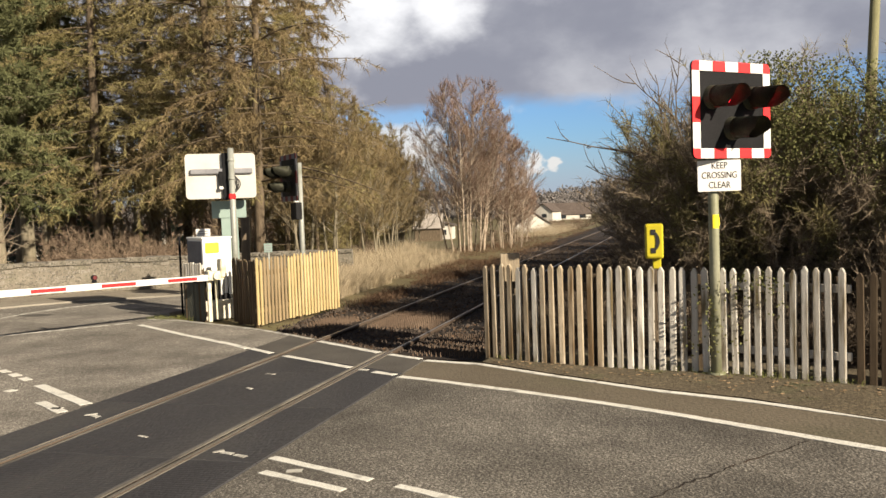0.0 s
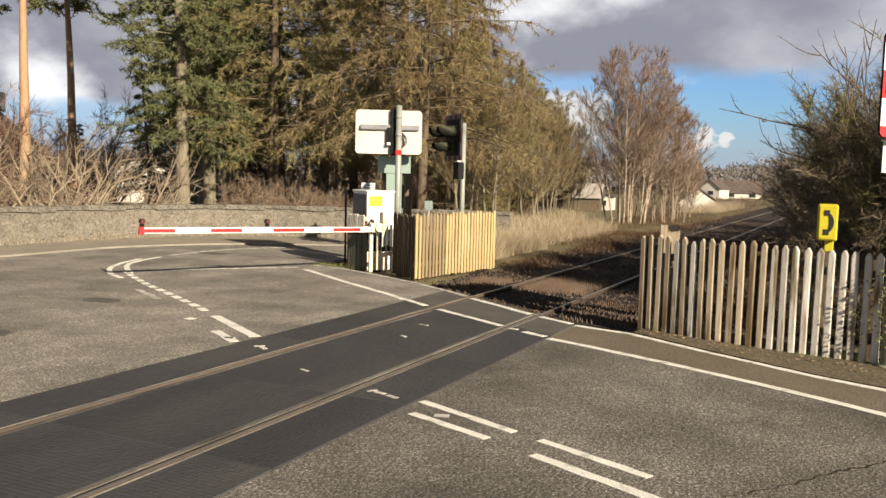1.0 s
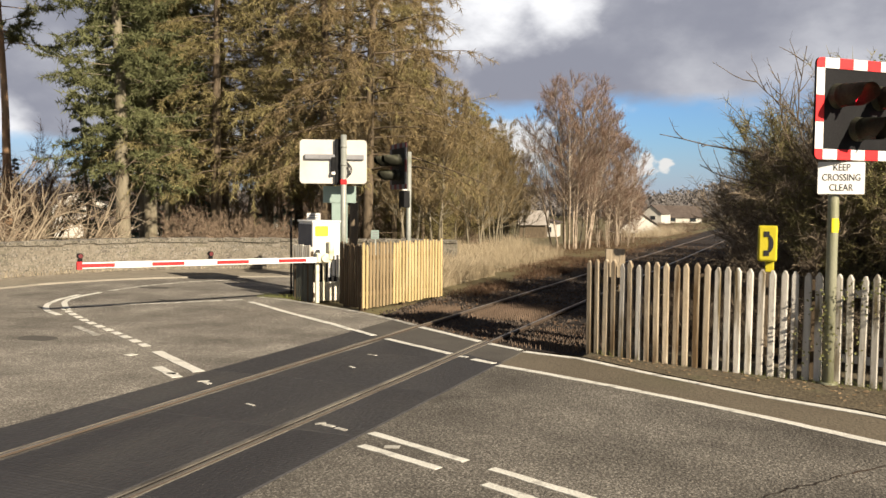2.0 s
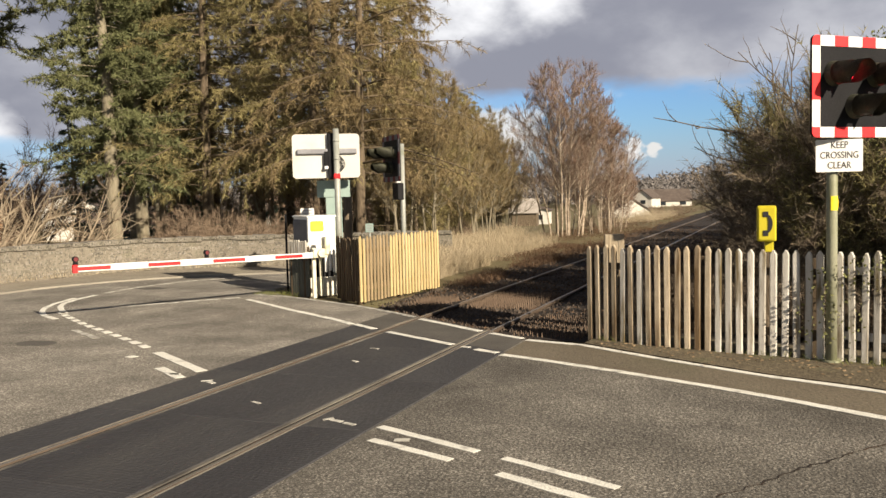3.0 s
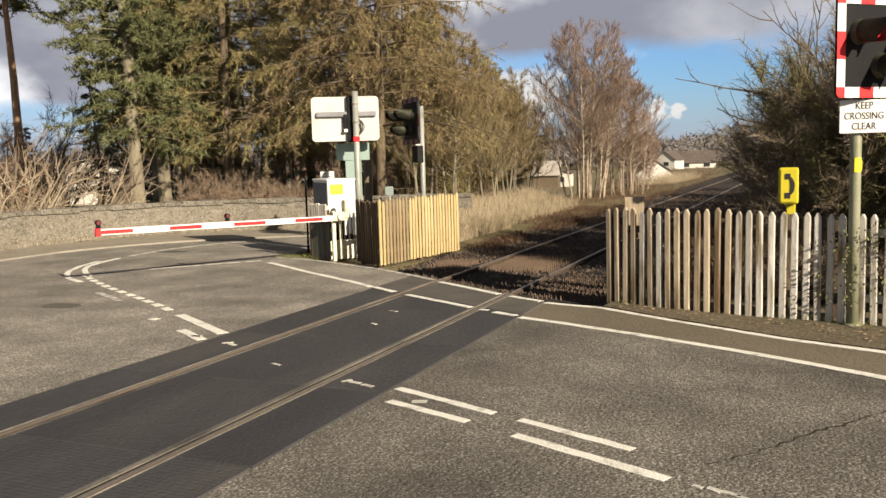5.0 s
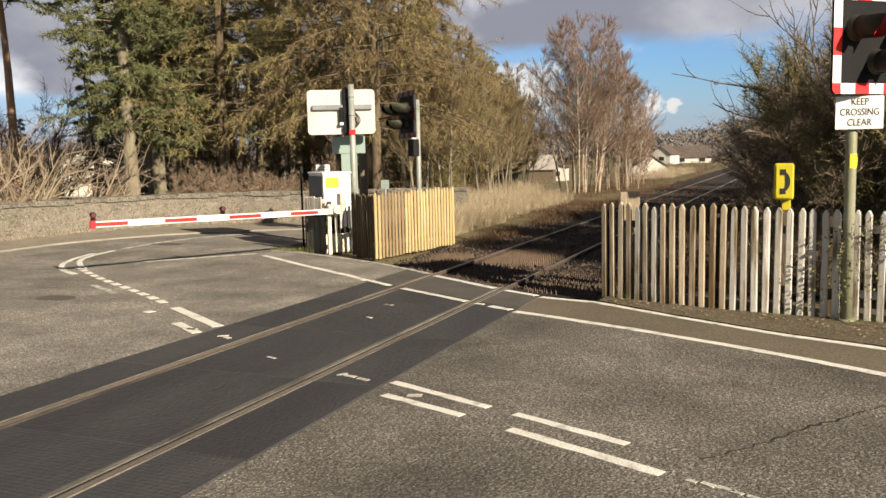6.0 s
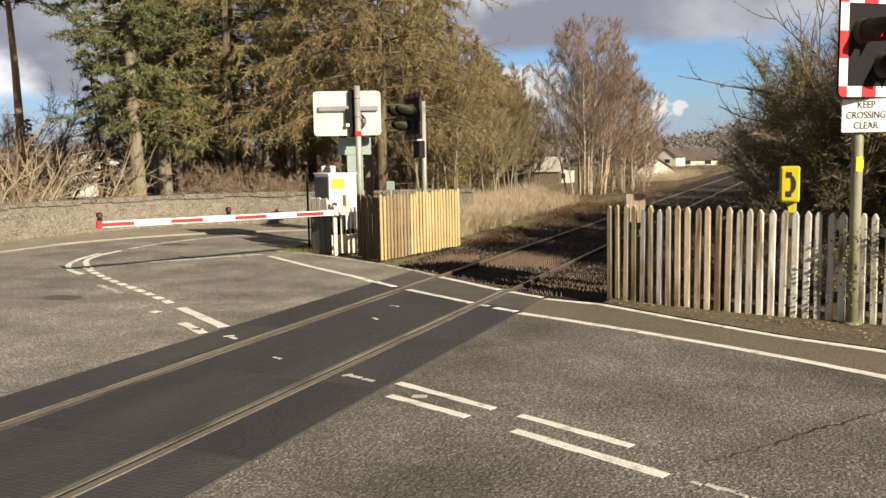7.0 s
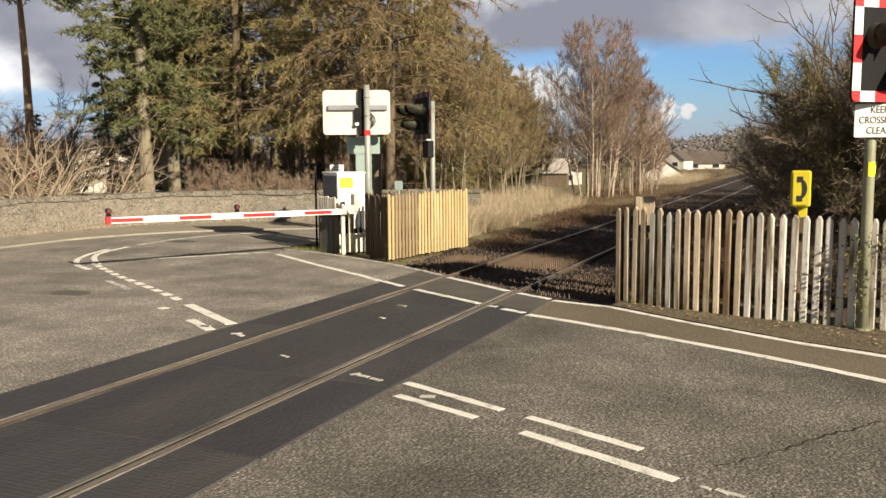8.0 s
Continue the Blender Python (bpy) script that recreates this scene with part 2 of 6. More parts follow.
M = {
    "asphalt": material("asphalt", (0.112, 0.100, 0.083), (0.178, 0.161, 0.134), 0.95, 0.45, 38, 0.8, dirt=(0.115, 0.105, 0.09), dirt_scale=0.35, dirt_at=(0.5, 0.8), fine_mix=0.75),
    "footway": material("brown_footway", (0.112, 0.092, 0.064), (0.162, 0.136, 0.097), 0.95, 0.6, 30, 0.5, dirt=(0.085, 0.08, 0.048), dirt_scale=0.8, dirt_at=(0.5, 0.8)),
    "verge": material("verge_soil", (0.10, 0.080, 0.050), (0.15, 0.122, 0.078), 0.95, 1.5, 40, 0.8, dirt=(0.09, 0.10, 0.045), dirt_scale=1.7, fine_mix=0.6),
    "ground": material("rough_grass_ground", (0.15, 0.12, 0.06), (0.20, 0.17, 0.085), 0.95, 0.6, 30, 0.8, dirt=(0.085, 0.095, 0.035), dirt_scale=0.3, fine_mix=0.6),
    "panel": material("crossing_rubber", (0.038, 0.037, 0.040), (0.056, 0.055, 0.057), 0.72, 1.2, 45, 0.5, obj=0.06, dirt=(0.068, 0.065, 0.061), dirt_scale=1.1, dirt_at=(0.52, 0.85), stretch=(1, 0.35, 1)),
    "dusty": material("dusty_panel", (0.085, 0.078, 0.068), (0.12, 0.11, 0.095), 0.9, 2, 50, 0.6, obj=0.2),
    "filler": material("dusty_filler", (0.15, 0.135, 0.108), (0.25, 0.228, 0.19), 0.9, 4, 50, 0.5, stretch=(1, 0.3, 1), dirt=(0.055, 0.05, 0.044), dirt_scale=2.5, dirt_at=(0.45, 0.65)),
    "rail": material("worn_rail_steel", (0.30, 0.265, 0.225), (0.42, 0.385, 0.335), 0.40, 3, 60, 0.15, metal=0.75, dirt=(0.16, 0.09, 0.05), dirt_scale=2, stretch=(1, 0.1, 1)),
    "rail_side": material("rusty_rail_head", (0.085, 0.062, 0.045), (0.135, 0.102, 0.075), 0.7, 3, 60, 0.3, metal=0.3, stretch=(1, 0.1, 1)),
    "rust": material("rusty_rail_web", (0.045, 0.027, 0.018), (0.075, 0.045, 0.028), 0.85, 5, 80, 0.4),
    "sleeper": material("weathered_sleeper", (0.035, 0.028, 0.022), (0.065, 0.052, 0.041), 0.9, 4, 50, 0.5, obj=0.3, stretch=(0.2, 1, 1)),
    "ballast": material("ballast", (0.036, 0.028, 0.022), (0.075, 0.058, 0.045), 0.92, 6, 60, 0.8, island=0.4),
    "bed": material("track_bed", (0.020, 0.015, 0.012), (0.042, 0.031, 0.023), 0.95, 2.5, 35, 1.0, dirt=(0.075, 0.048, 0.031), dirt_scale=1.1, fine_mix=0.7),
    "guard": material("guard_timber", (0.075, 0.050, 0.034), (0.125, 0.088, 0.060), 0.85, 5, 60, 0.3, island=0.3),
    "white_line": material("road_paint", (0.70, 0.68, 0.60), (0.80, 0.78, 0.70), 0.75, 3, 60, 0.4, dirt=(0.25, 0.235, 0.205), dirt_scale=5, dirt_at=(0.56, 0.74)),
    "old_line": material("worn_road_paint", (0.50, 0.48, 0.42), (0.62, 0.60, 0.53), 0.8, 3, 60, 0.4, dirt=(0.18, 0.168, 0.145), dirt_scale=7, dirt_at=(0.42, 0.66)),
    "wood_grey": material("weathered_picket", (0.50, 0.40, 0.27), (0.70, 0.60, 0.45), 0.85, 9, 110, 0.5, obj=0.65, stretch=(3, 3, 0.30), dirt=(0.13, 0.085, 0.042), dirt_scale=3.2, dirt_at=(0.45, 0.66), fine_mix=0.5),
    "wood_white": material("pale_grey_picket", (0.66, 0.61, 0.52), (0.80, 0.765, 0.69), 0.85, 7, 90, 0.45, obj=0.6, stretch=(3, 3, 0.35), dirt=(0.15, 0.115, 0.06), dirt_scale=4.2, dirt_at=(0.49, 0.68)),
    "wood_new": material("new_pine_picket", (0.46, 0.34, 0.155), (0.58, 0.45, 0.235), 0.75, 6, 80, 0.25, obj=0.3, stretch=(3, 3, 0.3)),
    "wood_mid": material("ageing_picket", (0.27, 0.195, 0.105), (0.38, 0.29, 0.165), 0.8, 6, 80, 0.3, obj=0.5, stretch=(3, 3, 0.3)),
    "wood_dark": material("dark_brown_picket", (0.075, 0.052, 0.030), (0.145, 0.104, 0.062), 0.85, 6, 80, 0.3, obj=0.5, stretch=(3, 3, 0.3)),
    # grey-green tone for the short fence's shaded lower part
    "board_shaded": material("shaded_fence_board", (0.075, 0.078, 0.062), (0.12, 0.122, 0.098), 0.85, 6, 80, 0.3, obj=0.3, stretch=(3, 3, 0.3)),
    "pole_grey": material("galvanised_pole", (0.27, 0.28, 0.25), (0.36, 0.37, 0.335), 0.55, 4, 60, 0.1, metal=0.25, dirt=(0.17, 0.18, 0.115), dirt_scale=3),
    "pole_mossy": material("algae_stained_pole", (0.23, 0.23, 0.155), (0.32, 0.315, 0.225), 0.6, 4, 60, 0.15, metal=0.1, dirt=(0.13, 0.135, 0.065), dirt_scale=2.5, dirt_at=(0.45, 0.7), stretch=(2, 2, 0.5)),
    "sign_back": material("cream_sign_back", (0.50, 0.48, 0.43), (0.55, 0.53, 0.48), 0.55, 2, 40, 0.05, dirt=(0.43, 0.405, 0.355), dirt_scale=2.5, fine_mix=0.08),
    "sign_white": material("white_sign_face", (0.64, 0.63, 0.60), (0.70, 0.69, 0.66), 0.5, 2, 40, 0.03, dirt=(0.62, 0.60, 0.54), dirt_scale=3, fine_mix=0.06),
    "red": material("red_reflective", (0.62, 0.018, 0.022), (0.72, 0.03, 0.03), 0.45, 3, 50, 0.03, fine_mix=0.1),
    "black": material("matt_black_plate", (0.007, 0.007, 0.008), (0.012, 0.012, 0.013), 0.6, 3, 50, 0.05, dirt=(0.018, 0.018, 0.017), dirt_scale=4, spec=0.12),
    "ink": material("black_lettering", (0.02, 0.02, 0.022), (0.03, 0.03, 0.03), 0.6, 5, 50, 0.0),
    "hood": material("black_hood", (0.034, 0.034, 0.024), (0.07, 0.07, 0.045), 0.6, 6, 60, 0.1, dirt=(0.115, 0.115, 0.062), dirt_scale=5),
    "grey_paint": material("mid_grey_paint", (0.20, 0.20, 0.21), (0.26, 0.26, 0.27), 0.55, 3, 50, 0.05),
    "green_grey": material("pale_green_plate", (0.21, 0.28, 0.25), (0.26, 0.335, 0.30), 0.6, 3, 50, 0.05, dirt=(0.18, 0.23, 0.195), dirt_scale=3, fine_mix=0.12),
    "cabinet": material("white_cabinet_paint", (0.66, 0.66, 0.63), (0.74, 0.74, 0.71), 0.5, 2, 40, 0.05, dirt=(0.55, 0.53, 0.46), dirt_scale=2, fine_mix=0.08),
    # shade colour for the white cabinet's end face
    "shaded_side": material("shaded_cabinet_side", (0.10, 0.105, 0.12), (0.14, 0.145, 0.16), 0.6, 3, 40, 0.05),
    "yellow": material("yellow_plastic", (0.46, 0.385, 0.018), (0.54, 0.46, 0.03), 0.45, 4, 50, 0.05, dirt=(0.45, 0.38, 0.05), dirt_scale=4, dirt_at=(0.58, 0.85), fine_mix=0.1),
    # red and white darkened for strips in shade; the red also colours boom lamps
    "red_dull": material("dark_red_shade_tone", (0.11, 0.02, 0.022), (0.15, 0.03, 0.03), 0.7, 3, 50, 0.03),
    "white_dull": material("white_strip_shade_tone", (0.15, 0.145, 0.15), (0.19, 0.185, 0.19), 0.7, 3, 50, 0.03),
    "lens_red": material("lit_red_lens", (0.5, 0.01, 0.015), (0.6, 0.02, 0.02), 0.25, 9, 60, 0.0, glow=(1.0, 0.02, 0.04, 1.6)),
    "lens_dull": material("unlit_amber_lens", (0.35, 0.08, 0.02), (0.42, 0.10, 0.02), 0.25, 9, 60, 0.0),
    "cream": material("cream_casting", (0.62, 0.58, 0.42), (0.72, 0.68, 0.52), 0.6, 5, 60, 0.1, dirt=(0.35, 0.32, 0.2), dirt_scale=6),
    "stone": material("rubble_stone", (0.10, 0.088, 0.070), (0.185, 0.165, 0.135), 0.92, 7, 50, 0.8, island=0.5, dirt=(0.115, 0.105, 0.075), dirt_scale=2.0, dirt_at=(0.5, 0.75)),
    "mortar": material("wall_mortar", (0.155, 0.135, 0.105), (0.225, 0.20, 0.158), 0.95, 5, 50, 0.8, dirt=(0.13, 0.12, 0.085), dirt_scale=1.5),
    "kerb": material("kerb_stone", (0.25, 0.225, 0.18), (0.33, 0.30, 0.245), 0.9, 3, 50, 0.5, obj=0.25),
    "pavement": material("gritty_pavement", (0.22, 0.19, 0.145), (0.30, 0.265, 0.205), 0.93, 1.2, 40, 0.6, dirt=(0.20, 0.175, 0.12), dirt_scale=0.9),
    "concrete": material("old_concrete", (0.62, 0.57, 0.46), (0.76, 0.71, 0.59), 0.9, 5, 60, 0.5, dirt=(0.22, 0.21, 0.14), dirt_scale=4),
    "bark_pale": material("pale_bark", (0.17, 0.148, 0.10), (0.26, 0.225, 0.16), 0.9, 5, 30, 0.8, stretch=(2, 2, 0.5), dirt=(0.09, 0.08, 0.05), dirt_scale=2.5),
    "bark_dark": material("dark_bark", (0.09, 0.068, 0.045), (0.17, 0.13, 0.085), 0.95, 5, 30, 0.8, stretch=(2, 2, 0.5)),
    "bark_orange": material("orange_pine_bark", (0.36, 0.215, 0.12), (0.46, 0.30, 0.18), 0.9, 3, 25, 0.8, stretch=(2, 2, 0.5), dirt=(0.24, 0.18, 0.12), dirt_scale=1.5),
    "bark_birch": material("birch_bark", (0.26, 0.20, 0.14), (0.44, 0.37, 0.29), 0.85, 4, 25, 0.5, stretch=(1, 1, 2.0), dirt=(0.13, 0.09, 0.06), dirt_scale=3),
    "larch_twig": material("mossy_larch_twig", (0.155, 0.130, 0.055), (0.25, 0.212, 0.092), 0.9, 0.8, 9, 0.0, island=0.4, through_light=0.15),
    "larch_deep": material("brown_larch_twig", (0.145, 0.105, 0.052), (0.225, 0.17, 0.085), 0.9, 0.8, 9, 0.0, island=0.4, through_light=0.15),
    "needle": material("dark_conifer_needle", (0.074, 0.082, 0.033), (0.140, 0.146, 0.064), 0.8, 0.7, 7, 0.0, island=0.35, through_light=0.15),
    "needle_blue": material("blue_green_needle", (0.055, 0.080, 0.055), (0.10, 0.135, 0.095), 0.8, 0.9, 8, 0.0, island=0.35, through_light=0.15),
    "birch_twig": material("reddish_birch_twig", (0.125, 0.076, 0.055), (0.205, 0.132, 0.095), 0.9, 0.8, 9, 0.0, island=0.35),
    "scrub_twig": material("tan_scrub_twig", (0.125, 0.088, 0.060), (0.21, 0.155, 0.108), 0.9, 0.8, 9, 0.0, island=0.4),
    "scrub_pale": material("bleached_branch", (0.24, 0.19, 0.13), (0.36, 0.30, 0.215), 0.9, 2, 20, 0.3),
    "hedge_twig": material("dark_thicket_twig", (0.115, 0.088, 0.060), (0.215, 0.170, 0.118), 0.9, 0.8, 9, 0.0, island=0.45),
    "moss_twig": material("mossy_thicket_twig", (0.115, 0.10, 0.04), (0.20, 0.175, 0.075), 0.9, 0.8, 9, 0.0, island=0.4),
    "ivy": material("ivy_leaf", (0.075, 0.080, 0.028), (0.15, 0.15, 0.060), 0.75, 1.2, 9, 0.0, island=0.45, spec=0.1, through_light=0.15),
    "straw": material("dry_grass", (0.29, 0.235, 0.150), (0.43, 0.36, 0.25), 0.9, 0.9, 12, 0.0, island=0.4, through_light=0.2),
    "bracken": material("dead_bracken", (0.070, 0.042, 0.025), (0.13, 0.080, 0.047), 0.9, 0.9, 12, 0.0, island=0.4, through_light=0.15),
    "green_grass": material("short_grass", (0.10, 0.12, 0.03), (0.19, 0.19, 0.06), 0.9, 0.9, 12, 0.0, island=0.4, through_light=0.2),
    "leaf_litter": material("leaf_litter", (0.15, 0.10, 0.055), (0.25, 0.18, 0.105), 0.9, 3, 20, 0.0, island=0.6),
    "render_white": material("white_render", (0.47, 0.445, 0.39), (0.55, 0.525, 0.465), 0.9, 1, 20, 0.1, fine_mix=0.1),
    "render_pink": material("buff_render", (0.52, 0.43, 0.36), (0.62, 0.53, 0.45), 0.9, 1, 20, 0.1, fine_mix=0.1),
    "tiles": material("brown_roof_tiles", (0.08, 0.062, 0.052), (0.125, 0.10, 0.084), 0.85, 1.5, 15, 0.4, fine_mix=0.4),
    "roof_pale": material("pale_sheet_roof", (0.30, 0.265, 0.23), (0.40, 0.365, 0.32), 0.7, 1.5, 15, 0.2),
    "glass": material("dark_window_glass", (0.02, 0.025, 0.03), (0.03, 0.035, 0.04), 0.12, 2, 10, 0.0, spec=0.6),
    "far_wood": material("far_winter_wood", (0.11, 0.10, 0.095), (0.17, 0.155, 0.145), 0.95, 0.05, 1, 0.0, island=0.4),
    "bramble_twig": material("dark_bramble_stem", (0.034, 0.025, 0.018), (0.075, 0.056, 0.038), 0.9, 0.9, 9, 0.0, island=0.45),
    # dark tone for the shaded ground under the thicket
    "shaded_floor": material("shade_dark_floor", (0.026, 0.020, 0.014), (0.055, 0.042, 0.028), 0.95, 2.0, 30, 1.0, fine_mix=0.6),
    "field": material("far_field", (0.22, 0.19, 0.10), (0.30, 0.27, 0.16), 0.95, 0.05, 1, 0.0),
    "timber_pole": material("creosoted_pole", (0.12, 0.092, 0.06), (0.18, 0.14, 0.095), 0.9, 4, 40, 0.4, stretch=(2, 2, 0.3)),
    "mossy_pole": material("mossy_telegraph_pole", (0.17, 0.165, 0.085), (0.25, 0.235, 0.13), 0.9, 4, 40, 0.4, stretch=(2, 2, 0.3)),
    "moss_label": material("yellow_label", (0.78, 0.62, 0.02), (0.85, 0.70, 0.04), 0.5, 5, 50, 0.0, fine_mix=0.05),
    "cable": material("black_cable", (0.03, 0.03, 0.032), (0.05, 0.05, 0.05), 0.6, 5, 50, 0.0),
}


def speckle(m, size, light, amount, patches):
    """Adds pale chippings and broad worn patches to a road surface."""
    nt = m.node_tree
    N, L = nt.nodes.new, nt.links.new
    bsdf = nt.nodes["Principled BSDF"]
    under = bsdf.inputs["Base Color"].links[0].from_socket
    tc = N("ShaderNodeTexCoord")
    vor = N("ShaderNodeTexVoronoi")
    vor.inputs["Scale"].default_value = size
    L(tc.outputs["Object"], vor.inputs["Vector"])
    sep = N("ShaderNodeSeparateColor")
    L(vor.outputs["Color"], sep.inputs[0])
    pick = N("ShaderNodeMapRange")
    L(sep.outputs[0], pick.inputs[0])
    pick.inputs[1].default_value, pick.inputs[2].default_value = 0.55, 1.0
    pick.inputs[3].default_value, pick.inputs[4].default_value = 0.0, amount
    big = N("ShaderNodeTexNoise")
    big.inputs["Scale"].default_value, big.inputs["Detail"].default_value = patches, 7
    big.inputs["Roughness"].default_value = 0.65
    L(tc.outputs["Object"], big.inputs["Vector"])
    gate = N("ShaderNodeMapRange")
    L(big.outputs[0], gate.inputs[0])
    gate.inputs[1].default_value, gate.inputs[2].default_value = 0.34, 0.66
    gate.inputs[3].default_value, gate.inputs[4].default_value = 0.35, 1.0
    mul = N("ShaderNodeMath")
    mul.operation = "MULTIPLY"
    L(pick.outputs[0], mul.inputs[0]), L(gate.outputs[0], mul.inputs[1])
    mix = N("ShaderNodeMix")
    mix.data_type = "RGBA"
    L(mul.outputs[0], mix.inputs["Factor"]), L(under, mix.inputs[6])
    mix.inputs[7].default_value = (*light, 1)
    pit = N("ShaderNodeMapRange")
    L(sep.outputs[1], pit.inputs[0])
    pit.inputs[1].default_value, pit.inputs[2].default_value = 0.72, 1.0
    pit.inputs[3].default_value, pit.inputs[4].default_value = 0.0, amount
    dark = N("ShaderNodeMix")
    dark.data_type = "RGBA"
    L(pit.outputs[0], dark.inputs["Factor"]), L(mix.outputs[2], dark.inputs[6])
    dark.inputs[7].default_value = (*[v * 0.12 for v in light], 1)
    L(dark.outputs[2], bsdf.inputs["Base Color"])


def ribbed(m, period, depth):
    """Adds moulded ribs across the track to the relief of the deck panels."""
    nt = m.node_tree
    N, L = nt.nodes.new, nt.links.new
    bsdf = nt.nodes["Principled BSDF"]
    tc, wave, bp = N("ShaderNodeTexCoord"), N("ShaderNodeTexWave"), N("ShaderNodeBump")
    wave.bands_direction = "Y"
    wave.inputs["Scale"].default_value = 0.314 / period
    wave.inputs["Distortion"].default_value = 1.2
    wave.inputs["Detail Scale"].default_value = 0.4
    L(tc.outputs["Object"], wave.inputs["Vector"])
    bp.inputs["Strength"].default_value, bp.inputs["Distance"].default_value = 0.35, depth
    L(wave.outputs["Fac"], bp.inputs["Height"])
    L(bsdf.inputs["Normal"].links[0].from_socket, bp.inputs["Normal"])
    L(bp.outputs[0], bsdf.inputs["Normal"])


ribbed(M["panel"], 0.045, 0.006)


def side_tones(m, paler, darker):
    """Scales the colour paler on the far side of the crossing deck, darker on the near side, with broad stains."""
    nt = m.node_tree
    N, L = nt.nodes.new, nt.links.new
    bsdf = nt.nodes["Principled BSDF"]
    under = bsdf.inputs["Base Color"].links[0].from_socket
    tc, sep, side = N("ShaderNodeTexCoord"), N("ShaderNodeSeparateXYZ"), N("ShaderNodeMapRange")
    L(tc.outputs["Object"], sep.inputs[0]), L(sep.outputs[0], side.inputs[0])
    for i, v in enumerate((-1.4, 1.4, paler, darker)):
        side.inputs[i + 1].default_value = v
    stain, span, mul, mix = N("ShaderNodeTexNoise"), N("ShaderNodeMapRange"), N("ShaderNodeMath"), N("ShaderNodeVectorMath")
    stain.inputs["Scale"].default_value, stain.inputs["Detail"].default_value = 0.9, 8
    stain.inputs["Roughness"].default_value = 0.62
    L(tc.outputs["Object"], stain.inputs["Vector"]), L(stain.outputs[0], span.inputs[0])
    for i, v in enumerate((0.32, 0.68, 0.76, 1.24)):
        span.inputs[i + 1].default_value = v
    mul.operation, mix.operation = "MULTIPLY", "SCALE"
    L(side.outputs[0], mul.inputs[0]), L(span.outputs[0], mul.inputs[1])
    L(under, mix.inputs[0]), L(mul.outputs[0], mix.inputs["Scale"])
    L(mix.outputs[0], bsdf.inputs["Base Color"])


speckle(M["asphalt"], 88, (0.43, 0.40, 0.34), 0.85, 0.45)
side_tones(M["asphalt"], 1.40, 0.93)
speckle(M["footway"], 60, (0.24, 0.20, 0.14), 0.35, 0.8)
speckle(M["verge"], 40, (0.27, 0.22, 0.14), 0.5, 1.2)
speckle(M["stone"], 28, (0.34, 0.32, 0.27), 0.7, 2.5)
speckle(M["mortar"], 30, (0.30, 0.275, 0.22), 0.6, 2.0)
speckle(M["pavement"], 45, (0.5, 0.46, 0.38), 0.5, 1.0)


# ---- mesh helpers ----
def link_mesh(name, me, mat, parent=None, label=""):
    ob = new(name, me)
    if mat is not None and not me.materials:
        me.materials.append(mat)
    if parent is not None:
        ob.parent = parent
    if label:
        ob["label"] = label
    return ob


def part(name, bm, mat, parent, label="", smooth=False):
    me = bpy.data.meshes.new(name)
    bm.normal_update()
    bm.to_mesh(me)
    bm.free()
    if smooth:
        for p in me.polygons:
            p.use_smooth = True
    return link_mesh(name, me, mat, parent, label)


def raw(name, verts, faces, mat, parent=None, label="", smooth=False):
    me = bpy.data.meshes.new(name)
    me.from_pydata(verts, [], faces)
    if smooth:
        me.polygons.foreach_set("use_smooth", np.ones(len(me.polygons), bool))
    me.update()
    return link_mesh(name, me, mat, parent, label)


def tri_mesh(name, tri, mat, parent=None, label="", smooth=False):
    """tri: array (n, 3, 3) of loose triangles."""
    n = len(tri)
    me = bpy.data.meshes.new(name)
    me.vertices.add(3 * n)
    me.vertices.foreach_set("co", np.ascontiguousarray(tri, dtype=np.float32).ravel())
    me.loops.add(3 * n)
    me.loops.foreach_set("vertex_index", np.arange(3 * n, dtype=np.int32))
    me.polygons.add(n)
    me.polygons.foreach_set("loop_start", np.arange(0, 3 * n, 3, dtype=np.int32))
    me.update(calc_edges=True)
    return link_mesh(name, me, mat, parent, label)


def empty(name, m=None, **tags):
    ob = new(name)
    if m is not None:
        ob.matrix_basis = m
    return tagged(ob, **tags)


def box(bm, size, at=(0, 0, 0), turn=None, bevel=0.0, seg=1):
    m = Matrix.Translation(at) @ (turn if turn is not None else Matrix()) @ Matrix.Diagonal((*size, 1))
    r = bmesh.ops.create_cube(bm, size=1.0, matrix=m)
    if bevel:
        edges = list({e for v in r["verts"] for e in v.link_edges})
        bmesh.ops.bevel(bm, geom=edges, offset=bevel, segments=seg, affect="EDGES", profile=0.6)
    return bm


def rod(bm, a, b, r0, r1=None, seg=12, caps=True):
    a, b = Vector(a), Vector(b)
    d = b - a
    m = Matrix.Translation((a + b) / 2) @ d.to_track_quat("Z", "Y").to_matrix().to_4x4()
    bmesh.ops.create_cone(bm, cap_ends=caps, segments=seg, radius1=r0, radius2=r0 if r1 is None else r1, depth=d.length, matrix=m)
    return bm


def slab(bm, outline, z0, z1):
    """An upright prism over a plan outline."""
    top = [bm.verts.new((x, y, z1)) for x, y in outline]
    low = [bm.verts.new((x, y, z0)) for x, y in outline]
    bm.faces.new(top)
    bm.faces.new(low[::-1])
    n = len(outline)
    for i in range(n):
        bm.faces.new((top[i], low[i], low[(i + 1) % n], top[(i + 1) % n]))
    bmesh.ops.recalc_face_normals(bm, faces=bm.faces[:])
    return bm


